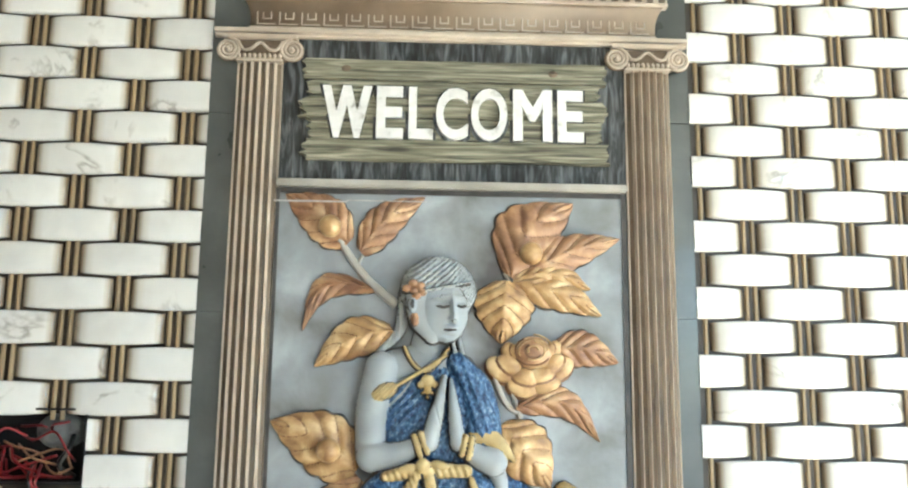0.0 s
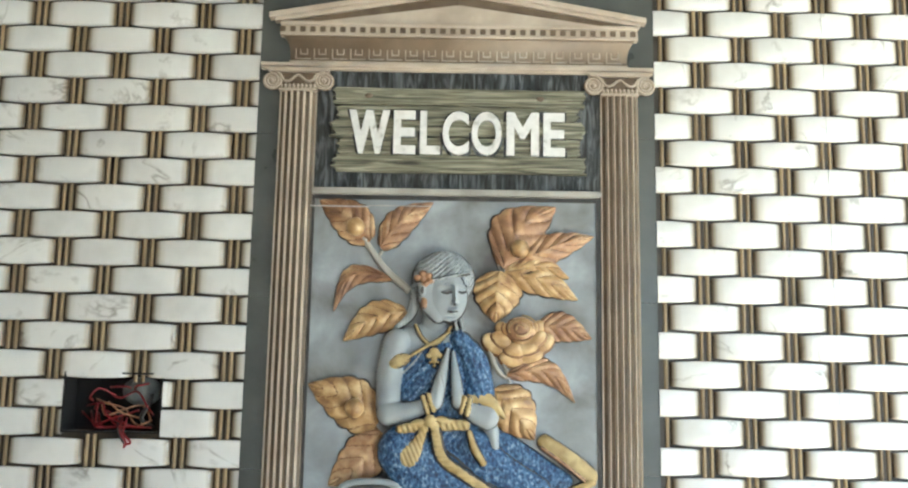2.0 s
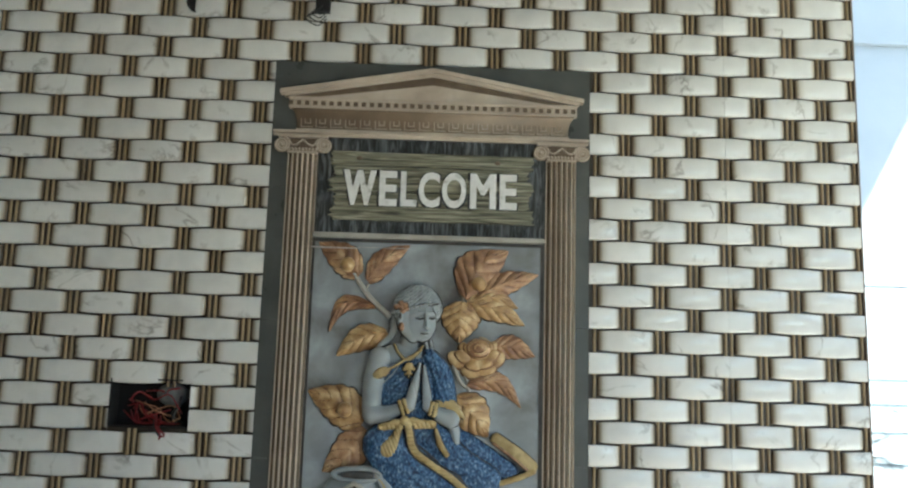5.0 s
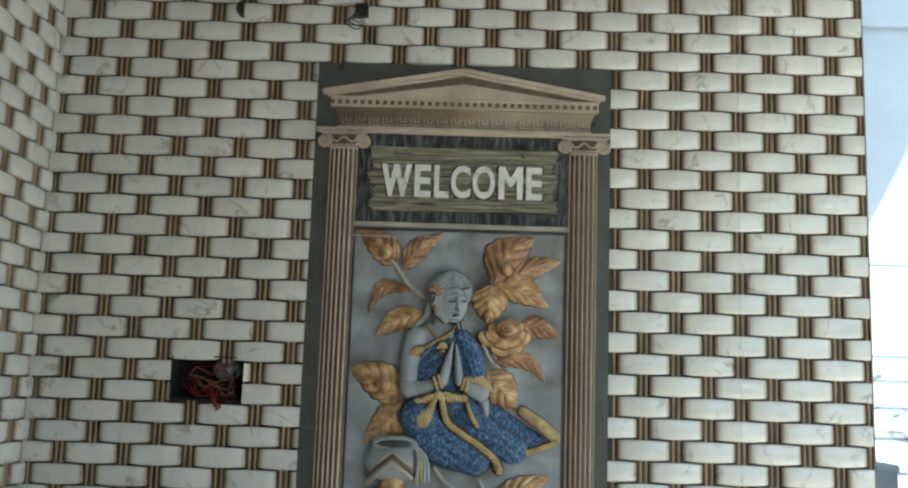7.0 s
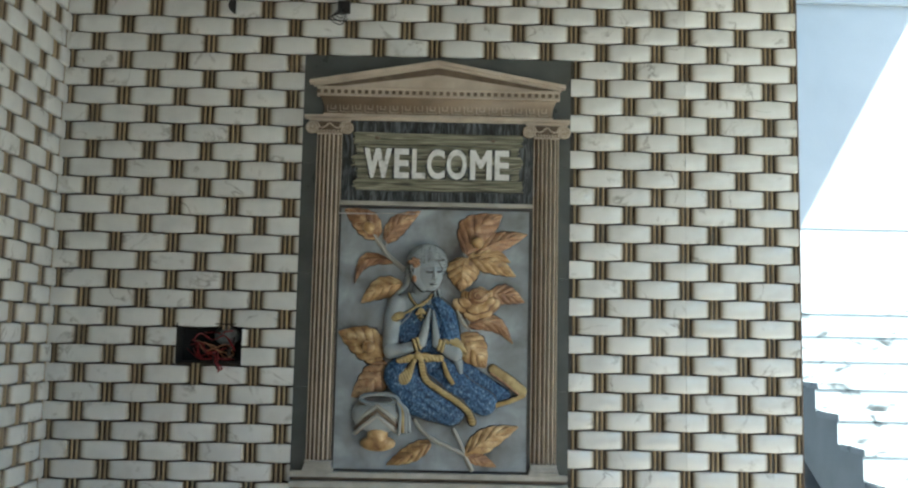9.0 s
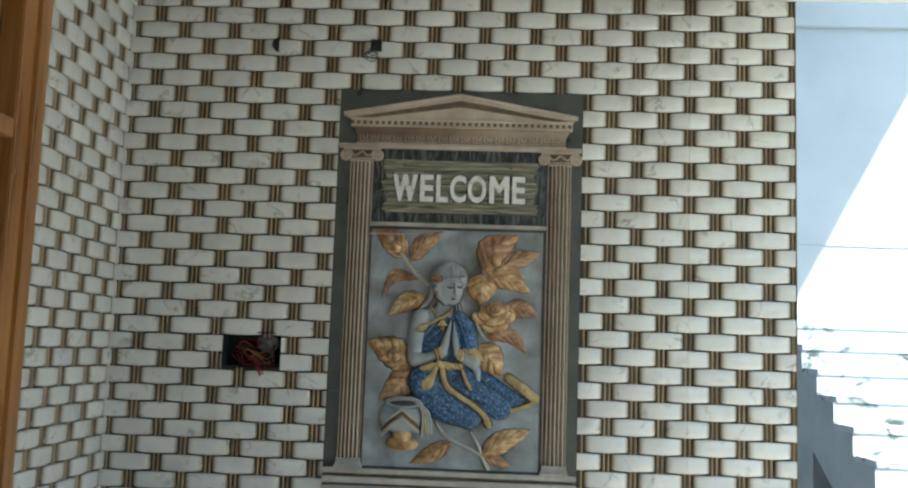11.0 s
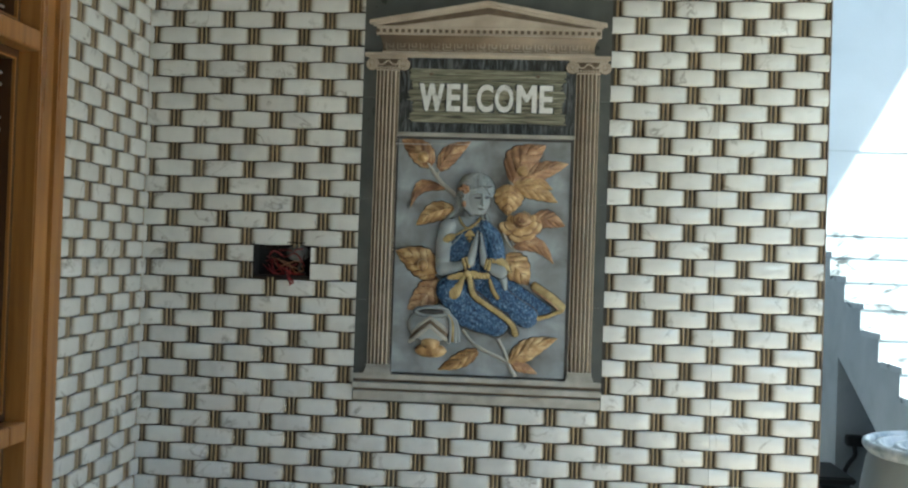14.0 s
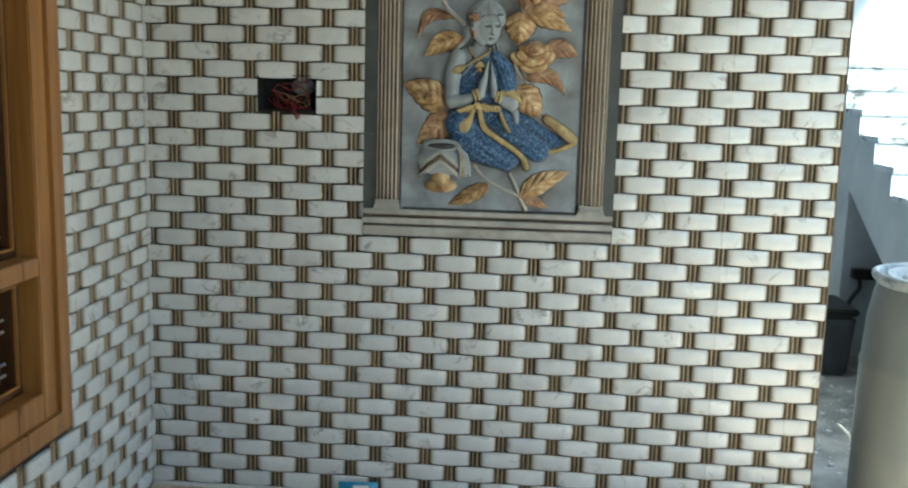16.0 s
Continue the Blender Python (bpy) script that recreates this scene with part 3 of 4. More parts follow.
sign = part("sign_board", box(-0.265, 0.27, Y0 - 0.008, Y0 - 0.003, 2.036, 2.216), CHARRED, mural, "weathered grey-green wooden board")
for x0, x1, z0, z1, d in ((-0.282, 0.294, 2.186, 2.226, 0.019), (-0.272, 0.282, 2.152, 2.184, 0.017), (-0.286, 0.296, 2.112, 2.151, 0.019), (-0.276, 0.284, 2.070, 2.110, 0.018), (-0.284, 0.296, 2.030, 2.068, 0.02)):
    part("plank", plank(x0, x1, z0, z1, d), DRIFT, sign)
for x, z in ((-0.200, 2.207), (0.192, 2.205)):
    bm = bmesh.new()
    ball(bm, x, Y0 - 0.02, z, 0.009, 0.003, 0.006)
    part("knot", bm, BEIGE_DARK, sign)


def glyph(ch, x0, x1, z0, z1, depth):
    """One letter of the built-in font as a solid, fitted to its box; the slanted ones are thickened by a second pass."""
    cu = bpy.data.curves.new("letter", "FONT")
    cu.body, cu.size, cu.extrude, cu.resolution_u = ch, 1.0, 0.04, 5
    cu.offset = 0.0 if ch in "WM" else 0.026
    ob = new("letter", cu)
    bpy.context.view_layer.update()
    me = bpy.data.meshes.new_from_object(ob.evaluated_get(bpy.context.evaluated_depsgraph_get()))
    bpy.data.objects.remove(ob)
    bm = bmesh.new()
    shifts = (-0.004, -0.002, 0.0, 0.002, 0.004) if ch in "WM" else (0.0,)
    lo = [min(v.co[k] for v in me.vertices) for k in (0, 1)]
    hi = [max(v.co[k] for v in me.vertices) for k in (0, 1)]
    a, b = x0 - min(shifts), x1 - max(shifts)
    for n, dx in enumerate(shifts):
        at = len(bm.verts)
        bm.from_mesh(me)
        bm.verts.ensure_lookup_table()
        for v in bm.verts[at:]:
            x, y, z = v.co
            v.co = (a + dx + (x - lo[0]) / (hi[0] - lo[0]) * (b - a), -(depth - 0.0003 * n) * (z + 0.04) / 0.08, z0 + (y - lo[1]) / (hi[1] - lo[1]) * (z1 - z0))
    return mesh_of("letter", bm)


for ch, x0, x1 in (("W", -0.243, -0.150), ("E", -0.141, -0.091), ("L", -0.081, -0.035), ("C", -0.030, 0.030), ("O", 0.036, 0.104), ("M", 0.115, 0.189), ("E", 0.199, 0.248)):
    me = glyph(ch, x0, x1, 2.070, 2.171, 0.008)
    me.materials.append(LETTER)
    ob = part("letter", me, LETTER, sign, "chunky white painted letter " + ch)
    ob.location.y = Y0 - 0.018
    # larger dark copy behind the letter serves as its shade
    shade = glyph(ch, x0 - 0.006, x1 + 0.005, 2.063, 2.175, 0.003)
    shade.materials.append(CHARRED)
    part("letter_edge", shade, CHARRED, ob, "dark outline behind the letter").location.y = 0.0022

for x0, x1, z, h in ((-0.322, -0.190, 1.9440, 0.0030), (-0.190, -0.045, 1.9475, 0.0016)):
    part("film_edge", box(x0, x1, Y0 - 0.0305, Y0 - 0.0298, z, z + h), FILM, mural, "pale torn edge of clear film")

# relief plants
YP = Y0 - 0.003


def leaf(base, tip, width, bend=0.0, lift=0.014, ribs=5, skew=0.0):
    """A carved leaf lying on the panel: midrib, side ribs, waved edge."""
    bm = bmesh.new()
    a, b = Vector((base[0], 0, base[1])), Vector((tip[0], 0, tip[1]))
    along = b - a
    side = Vector((-along.z, 0, along.x)).normalized()
    ns, nt = 84, 30
    grid = []
    for i in range(ns + 1):
        s = i / ns
        w = width / 2 * 1.05 * math.sin(math.pi * (s * 0.97 + 0.03) ** 0.74) ** 0.85 + 0.0006
        mid = a + along * s + side * bend * math.sin(math.pi * s)
        row = []
        for j in range(nt + 1):
            t = -1 + 2 * j / nt
            edge = 1 + 0.10 * (abs(math.sin(math.pi * (ribs * s - 1.5))) - 0.6) * abs(t) ** 3
            lobe = abs(math.sin(math.pi * (ribs * s - 1.5 * abs(t)))) ** 0.55
            h = lift * (0.35 + 0.65 * (1 - abs(t) ** 1.6)) * (0.5 + 0.5 * math.sin(math.pi * min(1, 0.15 + s * 0.85)))
            h += (0.0062 * lobe - 0.003) * (1 - abs(t) * 0.35) * (abs(t) > 0.09) + 0.003 * (abs(t) < 0.09)
            if abs(t) > 0.999:
                h = 0.001
            p = mid + side * (t * w * edge + skew * w * (1 - t * t) * 0.3)
            row.append(bm.verts.new((p.x, YP - max(h, 0.001), p.z)))
        grid.append(row)
    for i in range(ns):
        for j in range(nt):
            fc = bm.faces.new((grid[i][j], grid[i + 1][j], grid[i + 1][j + 1], grid[i][j + 1]))
            fc.smooth = True
            s, t = (i + 0.5) / ns, abs(-1 + 2 * (j + 0.5) / nt)
            # rib grooves and rims get darker slots: shade put into the colour
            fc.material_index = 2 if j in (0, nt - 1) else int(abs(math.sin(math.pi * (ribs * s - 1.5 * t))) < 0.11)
    return bm


for base, tip, width, bend, lift, mat in (
    ((-0.186, 1.872), (-0.304, 1.963), 0.086, -0.010, 0.010, COPPER),
    ((-0.164, 1.857), (-0.048, 1.962), 0.066, 0.014, 0.009, COPPER),
    ((-0.140, 1.789), (-0.264, 1.712), 0.046, -0.046, 0.010, COPPER),
    ((-0.102, 1.714), (-0.240, 1.648), 0.072, -0.016, 0.014, AMBER),
    ((-0.160, 1.466), (-0.313, 1.552), 0.108, -0.014, 0.016, AMBER),
    ((-0.150, 1.452), (-0.262, 1.336), 0.096, 0.012, 0.012, COPPER),
    ((0.112, 1.812), (0.228, 1.955), 0.124, 0.030, 0.014, COPPER),
    ((0.146, 1.826), (0.314, 1.889), 0.066, 0.008, 0.016, COPPER),
    ((0.122, 1.812), (0.258, 1.794), 0.058, 0.016, 0.016, AMBER),
    ((0.114, 1.803), (0.277, 1.746), 0.068, 0.012, 0.019, AMBER),
    ((0.102, 1.806), (0.094, 1.692), 0.108, 0.0, 0.021, AMBER),
    ((0.186, 1.684), (0.307, 1.661), 0.066, 0.012, 0.013, COPPER),
    ((0.122, 1.580), (0.270, 1.521), 0.054, 0.038, 0.015, COPPER),
    ((0.090, 1.545), (0.182, 1.440), 0.104, 0.006, 0.017, AMBER),
    ((0.003, 1.194), (-0.142, 1.118), 0.056, 0.004, 0.011, AMBER),
    ((0.118, 1.155), (0.292, 1.250), 0.074, 0.012, 0.013, AMBER),
    ((0.118, 1.153), (0.222, 1.118), 0.040, 0.004, 0.010, COPPER),
):
    part("leaf", leaf(base, tip, width, bend, lift * 1.25), [mat, GROOVE, RELIEF_SHADE], mural, "carved copper-gold leaf")
for x, z, r in ((-0.219, 1.899, 0.021), (0.147, 1.855, 0.021), (-0.208, 1.502, 0.021)):
    bm = bmesh.new()
    ball(bm, x, YP - 0.030, z, r, r * 0.9, r, u=20, v=12)
    part("bud", bm, AMBER, mural, "round golden bud")
for pts, r in (
    ([(-0.204, 1.882), (-0.185, 1.852), (-0.150, 1.806), (-0.096, 1.760)], (0.006, 0.009)),
    ([(-0.160, 1.850), (-0.166, 1.835), (-0.160, 1.815)], (0.003, 0.004)),
    ([(-0.055, 1.268), (-0.020, 1.225), (0.022, 1.198), (0.080, 1.172), (0.118, 1.154)], (0.006, 0.007)),
    ([(0.076, 1.240), (0.100, 1.195), (0.118, 1.152), (0.142, 1.103)], (0.006, 0.008)),
    ([(0.110, 1.690), (0.100, 1.640), (0.120, 1.590), (0.128, 1.560)], (0.005, 0.005)),
    ([(0.080, 1.640), (0.100, 1.590), (0.126, 1.572), (0.150, 1.600)], (0.006, 0.004)),
    ([(0.100, 1.822), (0.120, 1.800), (0.165, 1.822)], (0.004, 0.003)),
):
    bm, path = bmesh.new(), curve_pts([(x, YP - 0.004, z) for x, z in pts])
    tube(bm, path, [r[0] + (r[1] - r[0]) * i / (len(path) - 1) for i in range(len(path))], 1.3)
    part("stem", bm, LEDGE, mural, "grey-beige carved stem")
bm = bmesh.new()
ball(bm, 0.150, YP - 0.014, 1.676, 0.036, 0.018, 0.030, u=20, v=12)
flower = part("flower", bm, COPPER, mural, "open copper rose with curled petals")
for dx, dz, rx, rz, tilt in ((-0.056, -0.030, 0.031, 0.020, 35), (-0.018, -0.058, 0.030, 0.021, 12), (0.022, -0.052, 0.030, 0.020, -14), (0.050, -0.026, 0.028, 0.019, -40), (-0.040, 0.002, 0.018, 0.015, 60), (0.040, 0.008, 0.016, 0.014, -60)):
    bm = bmesh.new()
    # larger umber forms behind the petals paint a shaded edge
    ball(bm, 0.150 + dx, YP - 0.006, 1.676 + dz - 0.003, rx * 1.09, 0.007, rz * 1.12, tilt, 1, 16, 8)
    ball(bm, 0.150 + dx, YP - 0.012, 1.676 + dz, rx, 0.007, rz, tilt, 0, 16, 8)
    ball(bm, 0.150 + dx * 0.8, YP - 0.016, 1.676 + dz * 0.8, rx * 0.86, 0.006, rz * 0.8, tilt, 1, 14, 8)
    ball(bm, 0.150 + dx * 0.74, YP - 0.0175, 1.676 + dz * 0.74, rx * 0.84, 0.006, rz * 0.78, tilt, 0, 14, 8)
    part("petal", bm, [AMBER, GROOVE], flower, "pale gold scalloped petal")
for k in range(6):
    bm = bmesh.new()
    q = 0.010 + 0.0055 * k
    arc = [(0.150 + q * math.cos(t * 0.3 + 2.1 * k), 0, 1.679 + 0.8 * q * math.sin(t * 0.3 + 2.1 * k)) for t in range(13)]
    bulge = [YP - 0.0145 - 0.018 * math.sqrt(max(0.05, 1 - ((x - 0.150) / 0.037) ** 2 - ((z - 1.676) / 0.031) ** 2)) for x, _, z in arc]
    tube(bm, [(x, y, z) for (x, _, z), y in zip(arc, bulge)], 0.0017, 1.0, sides=6)
    part("petal_fold", bm, GROOVE if k % 3 == 1 else AMBER, flower)

# kneeling statue, one carved mesh: rounded forms over the panel, of which the highest shows
SK, BL, YE, CO, HA, SH = 0, 1, 2, 3, 4, 5
STEP = 0.0016
GX, GZ = np.meshgrid(np.arange(-0.19, 0.335, STEP), np.arange(1.235, 1.862, STEP), indexing="ij")
HIGH, KIND = np.zeros_like(GX), np.full(GX.shape, -1)


def carve(q, base, rise, mat, extra=0.0, where=True):
    """q: 0 in the middle of a form, 1 at its outline."""
    h = base + rise * np.sqrt(np.clip(1 - q * q, 0, 1)) + extra
    top = (q < 1) & where & (h > HIGH)
    HIGH[top], KIND[top] = h[top], mat


def oval(x, z, rx, rz, base, rise, mat, tilt=0.0, extra=0.0, where=True):
    c, d = math.cos(radians(tilt)), math.sin(radians(tilt))
    u, v = (GX - x) * c + (GZ - z) * d, (GZ - z) * c - (GX - x) * d
    carve(np.hypot(u / rx, v / rz), base, rise, mat, extra, where)


def limb(pts, radii, base, rise, mat, extra=0.0, where=True, smooth=5):
    """A rounded limb along points, its radius given at each of them."""
    path = curve_pts([(x, 0, z) for x, z in pts], smooth) if len(pts) > 2 else [Vector((x, 0, z)) for x, z in pts]
    m, k = len(path) - 1, len(radii) - 1
    q = np.full(GX.shape, 9.0)
    for a, (p, r) in enumerate(zip(path, path[1:])):
        d = r - p
        t = np.clip(((GX - p.x) * d.x + (GZ - p.z) * d.z) / max(d.x * d.x + d.z * d.z, 1e-12), 0, 1)
        q = np.minimum(q, np.hypot(GX - p.x - t * d.x, GZ - p.z - t * d.z) / np.interp((a + t) / m * k, range(k + 1), radii))
    carve(q, base, rise, mat, extra, where)


def dent(x, z, rx, rz, deep, tilt=0.0):
    c, d = math.cos(radians(tilt)), math.sin(radians(tilt))
    u, v = (GX - x) * c + (GZ - z) * d, (GZ - z) * c - (GX - x) * d
    return deep * np.exp(-(u / rx) ** 2 - (v / rz) ** 2)


FOLDS = 0.0012 * np.sin((GZ * 0.75 - GX) * 330 + 2.5 * np.sin(GZ * 40))
DRAPE = 0.0009 * np.sin((GX * 0.9 + GZ * 0.35) * 420)
WRAP = 0.0010 * np.sin((GX * 0.55 + GZ) * 220 + 1.5 * np.sin(GX * 35))
LOCKS = 0.0018 * np.sin((GZ - 0.55 * GX - 7.0 * (GX + 0.05) ** 2) * 560 + 2.0 * np.sin(GX * 60))
HAIRLINE = GZ < 1.7800 + 0.17 * (GX + 0.044) + 2.2 * (GX + 0.01) ** 2 * (GX > -0.02)
BODICE = GZ < 1.606 + 0.60 * (GX + 0.112)

# folded legs, hem, hips
limb([(0.100, 1.435), (0.170, 1.388), (0.240, 1.350)], [0.030, 0.033, 0.026], 0.002, 0.012, BL, WRAP)
limb([(0.205, 1.436), (0.262, 1.396), (0.300, 1.366)], [0.017, 0.020, 0.019], 0.009, 0.010, YE, 0.001 * np.sin((GX + GZ) * 900))
limb([(0.196, 1.424), (0.250, 1.386), (0.288, 1.356)], [0.0035, 0.0035, 0.0035], 0.018, 0.005, CO)
limb([(0.306, 1.353), (0.260, 1.333), (0.214, 1.318)], [0.009, 0.009, 0.008], 0.014, 0.008, YE)
limb([(0.040, 1.420), (0.104, 1.366), (0.177, 1.326)], [0.048, 0.047, 0.043], 0.015, 0.019, BL, WRAP)
limb([(-0.080, 1.455), (0.020, 1.450)], [0.052, 0.048], 0.006, 0.026, BL, FOLDS)
# slightly wider dark form below the front leg paints shade along its outline
limb([(-0.096, 1.412), (-0.030, 1.345), (0.066, 1.302)], [0.062, 0.072, 0.055], 0.030, 0.003, SH)
limb([(-0.096, 1.412), (-0.030, 1.345), (0.066, 1.302)], [0.060, 0.069, 0.052], 0.026, 0.026, BL, WRAP)
# trunk, neck, shoulders
limb([(-0.118, 1.640), (-0.042, 1.655), (0.020, 1.645)], [0.034, 0.036, 0.028], 0.008, 0.020, SK)
oval(-0.046, 1.590, 0.078, 0.075, 0.010, 0.022, SK)
limb([(-0.034, 1.715), (-0.042, 1.645)], [0.029, 0.036], 0.008, 0.018, SK)
oval(-0.030, 1.560, 0.086, 0.112, 0.014, 0.022, BL, 0, FOLDS, BODICE)
limb([(0.014, 1.656), (0.048, 1.606), (0.060, 1.535)], [0.022, 0.033, 0.036], 0.016, 0.024, BL, DRAPE)
# arms
limb([(-0.119, 1.644), (-0.135, 1.570), (-0.136, 1.496)], [0.032, 0.029, 0.027], 0.016, 0.024, SK)
limb([(-0.134, 1.492), (-0.090, 1.496), (-0.040, 1.517)], [0.027, 0.022, 0.0155], 0.026, 0.022, SK)
limb([(0.079, 1.480), (0.090, 1.455), (0.096, 1.425)], [0.020, 0.015, 0.010], 0.016, 0.016, SK)
limb([(0.040, 1.527), (0.082, 1.522), (0.114, 1.488)], [0.008, 0.014, 0.005], 0.034, 0.006, YE)
limb([(0.078, 1.486), (0.050, 1.496), (0.020, 1.514)], [0.026, 0.021, 0.015], 0.030, 0.020, SK)
limb([(-0.034, 1.517), (-0.022, 1.568), (-0.0085, 1.630)], [0.0165, 0.0130, 0.0050], 0.046, 0.012, SK, dent(-0.024, 1.575, 0.0016, 0.05, -0.003, 16))
limb([(0.016, 1.516), (0.009, 1.568), (0.0020, 1.624)], [0.0145, 0.0115, 0.0048], 0.044, 0.012, SK)
for a, b in (((-0.060, 1.528), (-0.049, 1.495)), ((-0.049, 1.533), (-0.037, 1.500)), ((0.029, 1.528), (0.022, 1.497)), ((0.040, 1.525), (0.034, 1.492))):
    limb([a, b], [0.0058, 0.0058], 0.050, 0.008, YE)
# sash
limb([(-0.108, 1.460), (-0.050, 1.470), (0.030, 1.470)], [0.009, 0.015, 0.012], 0.044, 0.010, YE, 0.0016 * np.sin(GX * 520 + GZ * 200))
oval(-0.044, 1.478, 0.014, 0.014, 0.054, 0.010, YE)
oval(-0.070, 1.474, 0.018, 0.008, 0.052, 0.007, YE, 14)
oval(-0.016, 1.480, 0.018, 0.008, 0.052, 0.007, YE, -10)
limb([(-0.056, 1.463), (-0.070, 1.430), (-0.086, 1.402)], [0.008, 0.013, 0.020], 0.050, 0.006, YE, 0.0012 * np.sin((GX * 0.9 + GZ * 0.4) * 700))
# dark band under the sash tail, painted as its shade
limb([(-0.034, 1.462), (-0.017, 1.402), (0.030, 1.366), (0.078, 1.336), (0.124, 1.298), (0.138, 1.266)], [0.0125, 0.0135, 0.0125, 0.0125, 0.0125, 0.0155], 0.050, 0.0032, SH)
limb([(-0.034, 1.462), (-0.017, 1.402), (0.030, 1.366), (0.078, 1.336), (0.124, 1.298), (0.138, 1.266)], [0.010, 0.011, 0.010, 0.010, 0.010, 0.013], 0.051, 0.006, YE, 0.0010 * np.sin(GZ * 600))
limb([(0.040, 1.455), (0.052, 1.420), (0.070, 1.392)], [0.006, 0.009, 0.008], 0.044, 0.006, YE)
# necklace, strap, pendant, shoulder clasp
limb([(-0.080, 1.682), (-0.066, 1.656), (-0.044, 1.640), (-0.020, 1.656), (-0.003, 1.680)], [0.0042] * 5, 0.030, 0.008, YE)
limb([(-0.106, 1.606), (-0.044, 1.643), (-0.006, 1.668)], [0.0040, 0.0040, 0.0034], 0.034, 0.007, YE)
for x, z, r in ((-0.038, 1.622, 0.013), (-0.050, 1.616, 0.007), (-0.026, 1.617, 0.007), (-0.038, 1.606, 0.008), (-0.046, 1.602, 0.004), (-0.030, 1.602, 0.004), (-0.038, 1.594, 0.004)):
    oval(x, z, r, r, 0.040, 0.008, YE)
oval(-0.112, 1.604, 0.024, 0.014, 0.038, 0.010, YE, 24, 0.0018 * np.sin((GX - GZ) * 800))
# head: hair, side of the face, face with brow, lids, nose and lips
limb([(-0.080, 1.780), (-0.090, 1.712), (-0.126, 1.674)], [0.013, 0.011, 0.006], 0.008, 0.010, HA, 0.001 * np.sin(GX * 900))
limb([(0.014, 1.712), (0.020, 1.685), (0.029, 1.652)], [0.005, 0.006, 0.004], 0.020, 0.008, HA)
limb([(0.004, 1.700), (0.010, 1.675), (0.018, 1.650)], [0.004, 0.005, 0.004], 0.022, 0.008, HA)
oval(-0.021, 1.785, 0.070, 0.0645, 0.012, 0.036, HA, 0, LOCKS)
limb([(-0.055, 1.772), (-0.050, 1.735), (-0.030, 1.705)], [0.025, 0.024, 0.018], 0.041, 0.010, SK, 0.0, HAIRLINE)
FACE = dent(0.0060, 1.748, 0.0042, 0.019, 0.0075, 4) + dent(0.0050, 1.7310, 0.0062, 0.0050, 0.0060) \
    + dent(-0.0125, 1.7585, 0.0125, 0.0060, -0.0055, 6) + dent(0.0205, 1.7595, 0.0085, 0.0060, -0.0050, -4) \
    + dent(-0.0120, 1.7560, 0.0095, 0.0034, 0.0040, 4) + dent(0.0200, 1.7570, 0.0065, 0.0034, 0.0036) \
    + dent(-0.0150, 1.7690, 0.0150, 0.0026, 0.0026, 8) + dent(0.0200, 1.7700, 0.0090, 0.0026, 0.0024, -6) \
    + dent(0.0005, 1.7150, 0.0095, 0.0024, 0.0040) + dent(0.0000, 1.7075, 0.0080, 0.0028, 0.0038) + dent(0.0002, 1.7112, 0.0105, 0.0014, -0.0030) \
    + dent(0.0030, 1.7235, 0.0070, 0.0030, -0.0030) + dent(-0.0020, 1.7010, 0.0080, 0.0024, -0.0022) + dent(-0.0060, 1.6945, 0.0090, 0.0060, 0.0030)
oval(-0.0090, 1.745, 0.0410, 0.0560, 0.0455, 0.0100, SK, 4, 1.5 * FACE, HAIRLINE)
# creases of lids and mouth painted dark as shade
limb([(-0.0225, 1.7535), (-0.0120, 1.7512), (-0.0030, 1.7535)], [0.0012, 0.0018, 0.0012], 0.0560, 0.002, SH)
limb([(0.0135, 1.7545), (0.0205, 1.7525), (0.0270, 1.7550)], [0.0012, 0.0016, 0.0012], 0.0530, 0.002, SH)
limb([(-0.0090, 1.7115), (0.0005, 1.7108), (0.0095, 1.7120)], [0.0008, 0.0013, 0.0008], 0.0545, 0.002, SH)
limb([(-0.0285, 1.7685), (-0.0140, 1.7725), (-0.0010, 1.7690)], [0.0009, 0.0015, 0.0010], 0.0540, 0.002, HA)
limb([(0.0110, 1.7695), (0.0200, 1.7725), (0.0285, 1.7690)], [0.0009, 0.0013, 0.0009], 0.0510, 0.002, HA)
limb([(-0.052, 1.779), (-0.010, 1.788), (0.034, 1.797)], [0.0026, 0.0032, 0.0026], 0.050, 0.005, HA)
oval(-0.067, 1.757, 0.0085, 0.0150, 0.049, 0.006, SK)
# dark oval painted as shade in the hollow of the ear
oval(-0.067, 1.757, 0.0040, 0.0090, 0.052, 0.004, SH)
oval(-0.063, 1.729, 0.0072, 0.0115, 0.048, 0.009, CO)
for x, z, r in ((-0.078, 1.784, 0.009), (-0.066, 1.794, 0.009), (-0.054, 1.789, 0.009), (-0.066, 1.781, 0.008), (-0.050, 1.779, 0.008), (-0.060, 1.772, 0.007)):
    oval(x, z, r, r * 0.85, 0.050, 0.008, CO)


